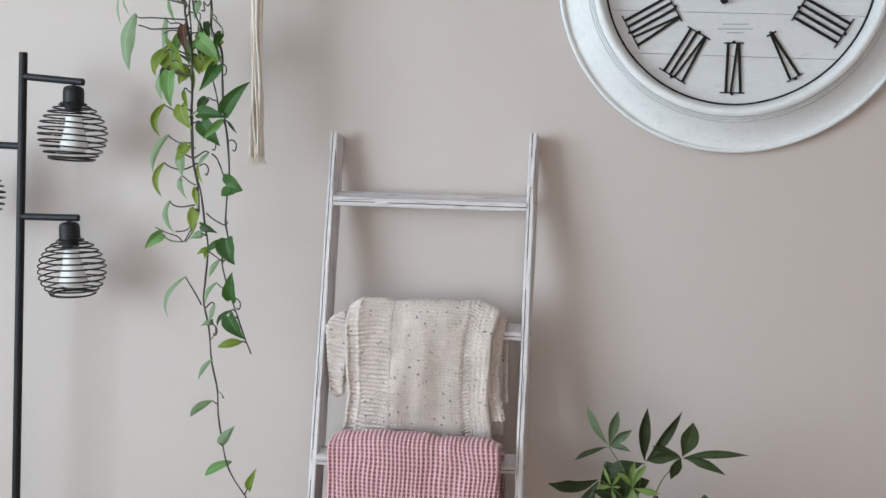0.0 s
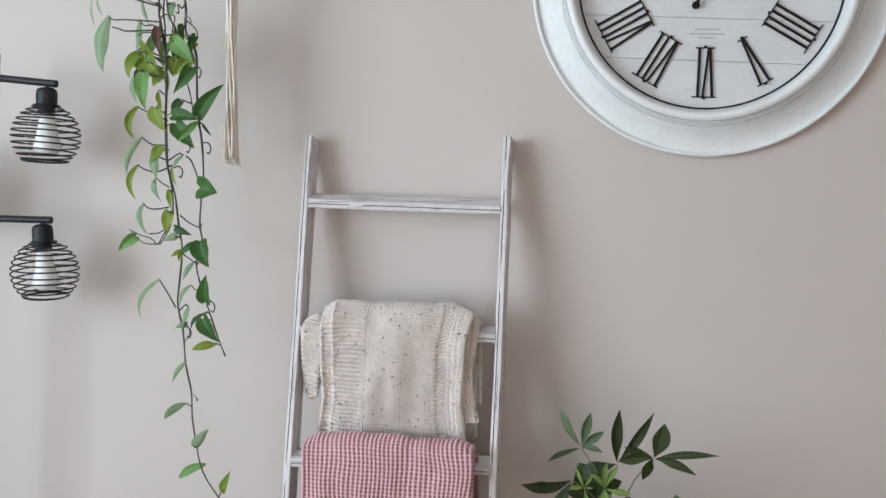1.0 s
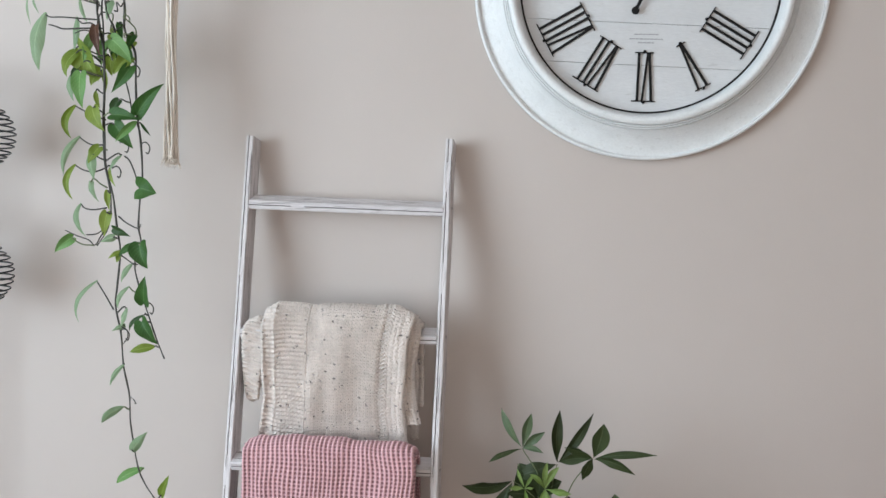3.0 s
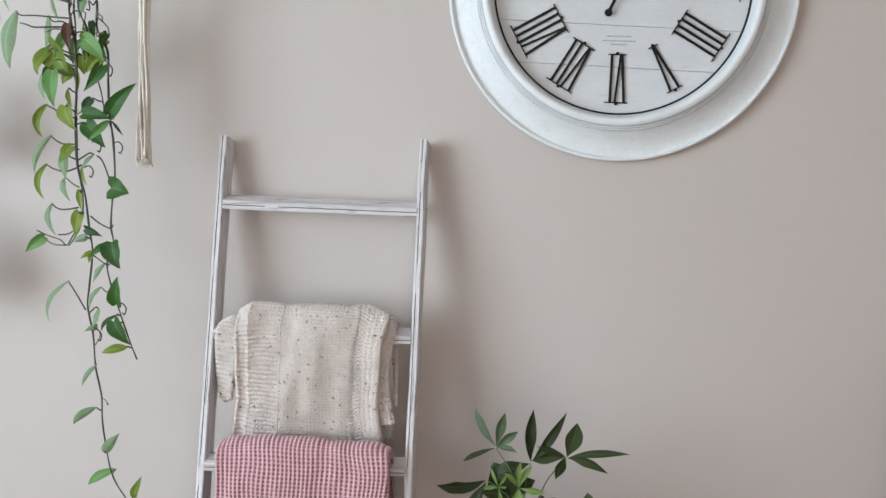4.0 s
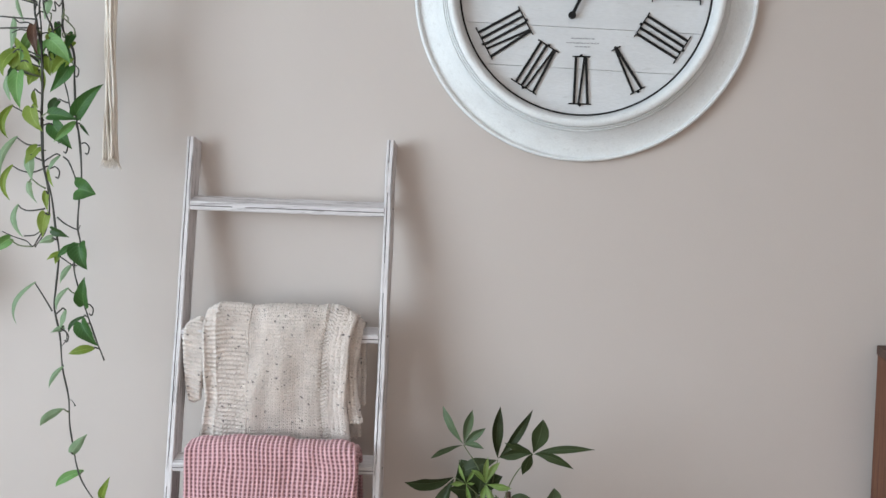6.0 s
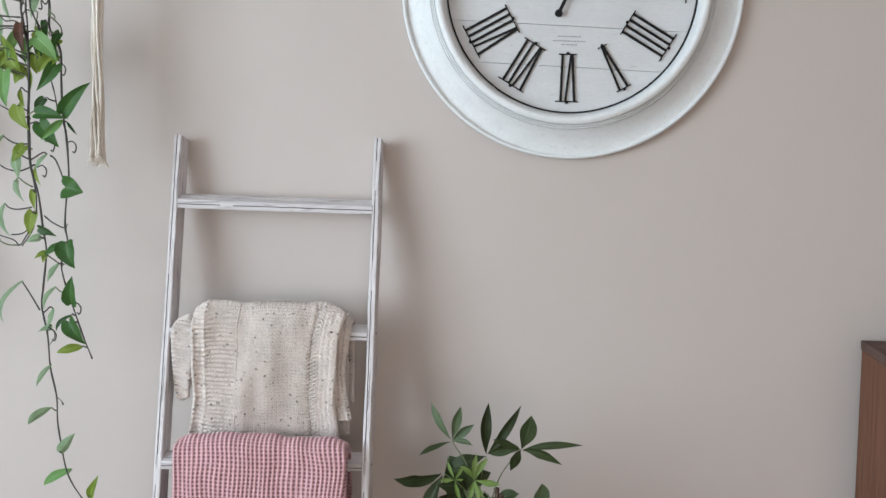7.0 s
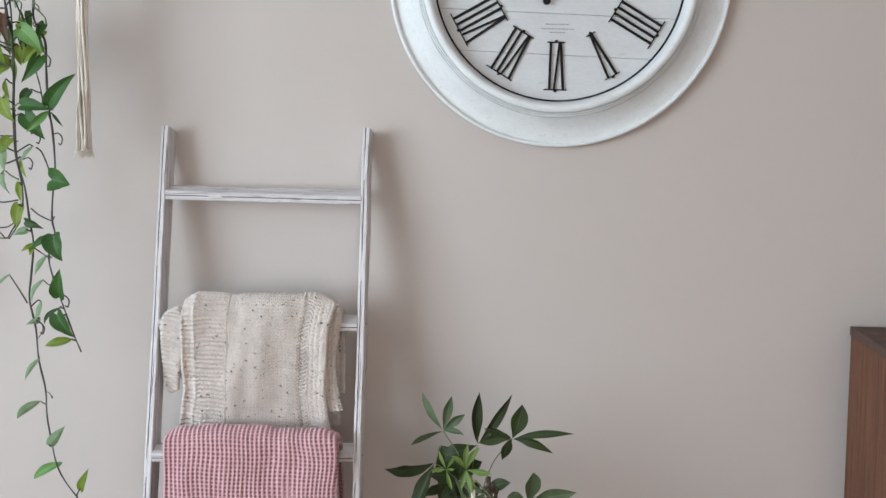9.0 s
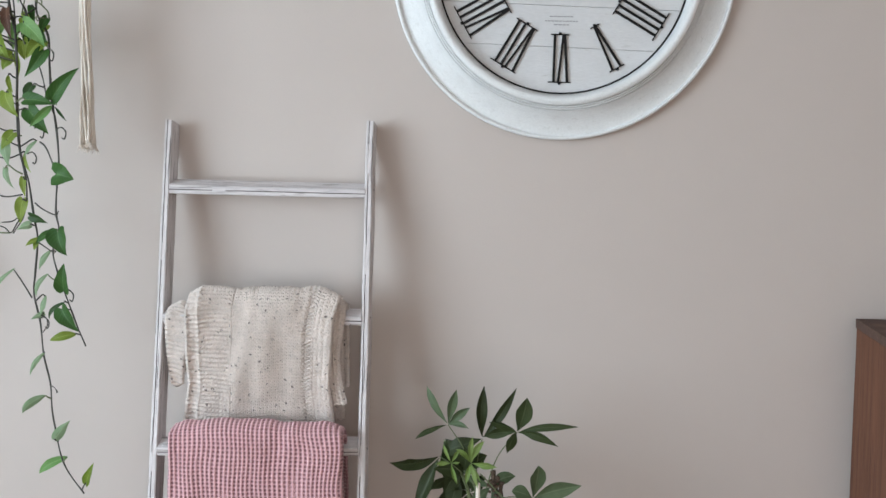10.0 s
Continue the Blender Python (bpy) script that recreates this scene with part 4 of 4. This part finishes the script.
    vine_leaf(vine, "o", -0.913, 0.769, -0.892, 0.818, 0.019, 0.00)


upper_leaves()
lower_leaves()
for i in range(6):
    rnd = random.Random(70 + i)
    x, z = -1.075 + 0.105 * rnd.random(), 1.685 + 0.165 * rnd.random()
    reach, turn = rnd.uniform(0.040, 0.066), rnd.uniform(-1.0, 1.0)
    vine_leaf(vine, "oollogoolpog"[i % 12], x, z, x + reach * math.sin(turn), z - reach * math.cos(turn), rnd.uniform(0.014, 0.028), rnd.uniform(-0.01, 0.035))
# a tangle of stalks where the stems leave the pot
for i in range(12):
    rnd = random.Random(170 + i)
    x, z = -1.050 + 0.065 * rnd.random(), 1.755 + 0.110 * rnd.random()
    pts = [(x, VINE_Y + 0.01, z)]
    for k in range(4):
        pts.append((pts[-1][0] + rnd.uniform(-0.013, 0.013), VINE_Y + rnd.uniform(-0.025, 0.015), pts[-1][2] + rnd.uniform(-0.026, 0.016)))
    part("stalk", tube(smooth_line(pts, 6), 0.0015, 5), (STEM, PETIOLE)[i % 2], vine, smooth=True)
# looping tendrils and a bud along the stems
for x, z, s in ((-0.996, 1.542, 1), (-0.948, 1.540, 1), (-1.014, 1.487, 1), (-0.970, 1.705, 1), (-0.996, 1.130, 1), (-0.940, 1.190, 1)):
    pts = [(x - 0.010, VINE_Y, z + 0.006), (x + 0.004 * s, VINE_Y - 0.006, z + 0.010), (x + 0.014 * s, VINE_Y - 0.008, z), (x + 0.010 * s, VINE_Y - 0.006, z - 0.014), (x + 0.002, VINE_Y, z - 0.012)]
    part("tendril", tube(smooth_line(pts, 6), 0.0015, 5), STEM, vine, smooth=True)
part("bud", tube(smooth_line([(-0.988, VINE_Y, 0.990), (-0.978, VINE_Y - 0.003, 0.986), (-0.971, VINE_Y - 0.005, 0.980), (-0.969, VINE_Y - 0.005, 0.974)], 4), lambda t: 0.0008 + 0.0018 * t ** 4, 6), STEM, vine)

# ---- potted tree with hand-shaped leaves ----
TREE_X, TREE_Y = -0.012, 2.12
tree_pot = thing("plant_pot", pose(TREE_X, TREE_Y, 0), "stoneware floor pot filled with soil", "plant pot")
part("pot", revolve([(0, 0), (0.105, 0), (0.125, 0.03), (0.145, 0.26), (0.148, 0.28), (0.139, 0.28), (0.134, 0.25), (0.118, 0.04), (0, 0.04)], 48), CLAY, tree_pot, smooth=True)
part("soil", revolve([(0, 0.248), (0.1335, 0.242), (0.1335, 0.238), (0, 0.238)], 40), SOIL, tree_pot)
tree = thing("potted_tree", pose(0, 0, 0), "young money tree with a knobbly trunk and palmate leaves", "plant")
for k in range(2):
    pts = []
    for i in range(10):
        t = i / 9
        pts.append((TREE_X + 0.010 * math.cos(9 * t + 3.14 * k) + 0.006 * t, TREE_Y + 0.010 * math.sin(9 * t + 3.14 * k), 0.235 + (0.845 - 0.235 - 0.02 * k) * t))
    part("trunk", tube(smooth_line(pts, 8), lambda t: 0.0115 - 0.0055 * t + 0.0014 * math.sin(55 * t + k) * t ** 2 + 0.0012 * math.sin(140 * t), 10), BARK, tree, smooth=True)
for i in range(22):
    rnd = random.Random(300 + i)
    bm = bmesh.new()
    bmesh.ops.create_icosphere(bm, subdivisions=2, radius=rnd.uniform(0.0025, 0.0052))
    for v in bm.verts:
        v.co *= 1 + 0.45 * noise.noise(v.co * 220 + Vector((i, 0, 0)))
    knob = part("knob", bm, BARK, tree)
    knob.location = (TREE_X + 0.003 + rnd.uniform(-0.016, 0.014), TREE_Y - 0.006 + rnd.uniform(-0.010, 0.004), 0.846 - 0.062 * rnd.random())
CROWN = Vector((TREE_X - 0.025, TREE_Y, 0.77))


def palmate(owner, hue, x, z, fingers):
    """A stalk from the crown to a hub, and leaflets spread from it to the given offsets."""
    rnd = random.Random(int(1000 * (x + 2) + 77 * z * 100))
    dy = rnd.uniform(-0.03, 0.03) + {"l": -0.04, "m": -0.015, "s": 0.0, "d": 0.03}[hue]
    hub = Vector((x * (1 + dy / TREE_Y), TREE_Y + dy, 1.5 + (z - 1.5) * (1 + dy / TREE_Y)))
    start = CROWN + Vector((rnd.uniform(-0.02, 0.02), 0, rnd.uniform(-0.05, 0.0)))
    mid = start * 0.45 + hub * 0.55 + Vector((-0.12 * (hub.x - start.x), 0, 0.02))
    stalk = part("stalk", tube(smooth_line([start, mid, hub], 8), lambda t: 0.0016 - 0.0006 * t, 6), SHOOT, owner, "slender green stalk", smooth=True)
    for ox, oz, width, *sag in fingers:
        tip = hub + Vector((ox, rnd.uniform(-0.030, 0.012), oz))
        run = tip - hub
        ctrl = hub + run * 0.5 + Vector((rnd.uniform(-0.14, 0.14) * run.length, rnd.uniform(-0.25, 0.05) * run.length, (sag[0] if sag else rnd.uniform(0.02, 0.26)) * run.length))
        part("leaflet", blade(hub + run * 0.03, ctrl, tip, width * (0.95 if hue == "l" else 1.08), spoon, rnd.uniform(0.1, 0.55), rnd.uniform(-0.6, 0.6), 18, 6), TREE_LEAVES[hue], stalk)


def crown():
    palmate(tree, "m", -0.109, 0.942, [(-0.045, 0.078, 0.017), (0.018, 0.080, 0.018), (0.045, 0.039, 0.017), (0.043, -0.003, 0.011), (-0.066, -0.026, 0.015)])
    palmate(tree, "s", 0.034, 0.929, [(0.019, 0.075, 0.033), (0.125, 0.019, 0.015), (0.084, -0.027, 0.019), (-0.021, -0.042, 0.024), (-0.068, -0.013, 0.021), (-0.059, 0.026, 0.021)])
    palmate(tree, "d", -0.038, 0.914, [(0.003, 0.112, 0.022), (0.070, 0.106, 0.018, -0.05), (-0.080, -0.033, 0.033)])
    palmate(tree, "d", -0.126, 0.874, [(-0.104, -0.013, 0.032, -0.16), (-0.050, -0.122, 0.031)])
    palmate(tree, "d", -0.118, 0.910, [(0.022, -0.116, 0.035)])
    palmate(tree, "l", -0.102, 0.860, [(-0.016, 0.038, 0.008), (0.016, 0.025, 0.008), (-0.030, 0.000, 0.012), (0.014, -0.033, 0.009), (0.018, 0.007, 0.008)])
    palmate(tree, "l", -0.061, 0.861, [(0.004, 0.060, 0.012), (0.027, 0.046, 0.014), (-0.030, 0.033, 0.011), (0.052, -0.004, 0.017), (0.020, -0.038, 0.012), (-0.009, -0.038, 0.011), (0.015, -0.045, 0.009)])
    palmate(tree, "m", 0.068, 0.790, [(0.010, 0.077, 0.032), (0.101, 0.027, 0.033), (-0.044, 0.018, 0.028), (-0.020, -0.040, 0.026), (0.050, -0.032, 0.026)])


crown()
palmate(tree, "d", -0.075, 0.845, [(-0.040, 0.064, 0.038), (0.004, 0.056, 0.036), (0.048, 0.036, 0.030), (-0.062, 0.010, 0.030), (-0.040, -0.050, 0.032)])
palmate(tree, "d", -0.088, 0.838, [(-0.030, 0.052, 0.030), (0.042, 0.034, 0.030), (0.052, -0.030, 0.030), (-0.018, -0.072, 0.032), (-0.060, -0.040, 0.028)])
palmate(tree, "m", -0.020, 0.812, [(0.052, 0.022, 0.024), (0.030, -0.060, 0.026), (-0.040, -0.050, 0.026), (-0.052, 0.020, 0.022)])
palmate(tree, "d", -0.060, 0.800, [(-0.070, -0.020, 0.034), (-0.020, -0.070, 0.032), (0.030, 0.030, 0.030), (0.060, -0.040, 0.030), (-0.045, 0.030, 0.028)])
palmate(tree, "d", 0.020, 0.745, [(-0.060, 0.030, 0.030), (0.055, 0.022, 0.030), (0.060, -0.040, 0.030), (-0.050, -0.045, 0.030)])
part("shoot", tube(smooth_line([(-0.041, 2.095, 0.847), (-0.015, 2.09, 0.822), (0.012, 2.09, 0.791), (0.03, 2.10, 0.765), (-0.01, 2.11, 0.74)], 6), 0.0014, 6), SHOOT, tree)
part("cut_stem", tube(smooth_line([(-0.030, 2.10, 0.68), (-0.044, 2.095, 0.76), (-0.045, 2.095, 0.827)], 6), 0.0046, 8), COTTON, tree, "pale cut stem")

# ---- walnut cabinet ----
cabinet = thing("cabinet", pose(0.7985, 2.385, 0, 0, 0, -5.0), "reddish walnut veneer cabinet with a dark worn top", "cabinet")
CW, CD, CH = 1.05, 0.42, 1.137
part("top", box(bmesh.new(), -0.002, CW + 0.002, -CD - 0.004, 0, CH - 0.021, CH, 0.002), WALNUT_TOP, cabinet, "dark walnut top with chipped edges")
part("side_panel", box(bmesh.new(), 0.0, 0.019, -CD, -0.004, 0.06, CH - 0.022, 0.0012), WALNUT, cabinet)
part("side_panel", box(bmesh.new(), CW - 0.019, CW, -CD, -0.004, 0.06, CH - 0.022, 0.0012), WALNUT, cabinet)
part("back_panel", box(bmesh.new(), 0.020, CW - 0.020, -0.012, -0.005, 0.07, CH - 0.023), WALNUT, cabinet)
part("bottom_panel", box(bmesh.new(), 0.020, CW - 0.020, -CD + 0.02, -0.013, 0.07, 0.09), WALNUT, cabinet)
part("plinth", box(bmesh.new(), 0.03, CW - 0.03, -CD + 0.03, -0.02, 0.0, 0.0595), WALNUT, cabinet)
for k in range(2):
    x0 = 0.021 + k * (CW - 0.04) / 2
    part("door", box(bmesh.new(), x0, x0 + (CW - 0.046) / 2, -CD + 0.001, -CD + 0.019, 0.092, CH - 0.025, 0.0012), WALNUT, cabinet)
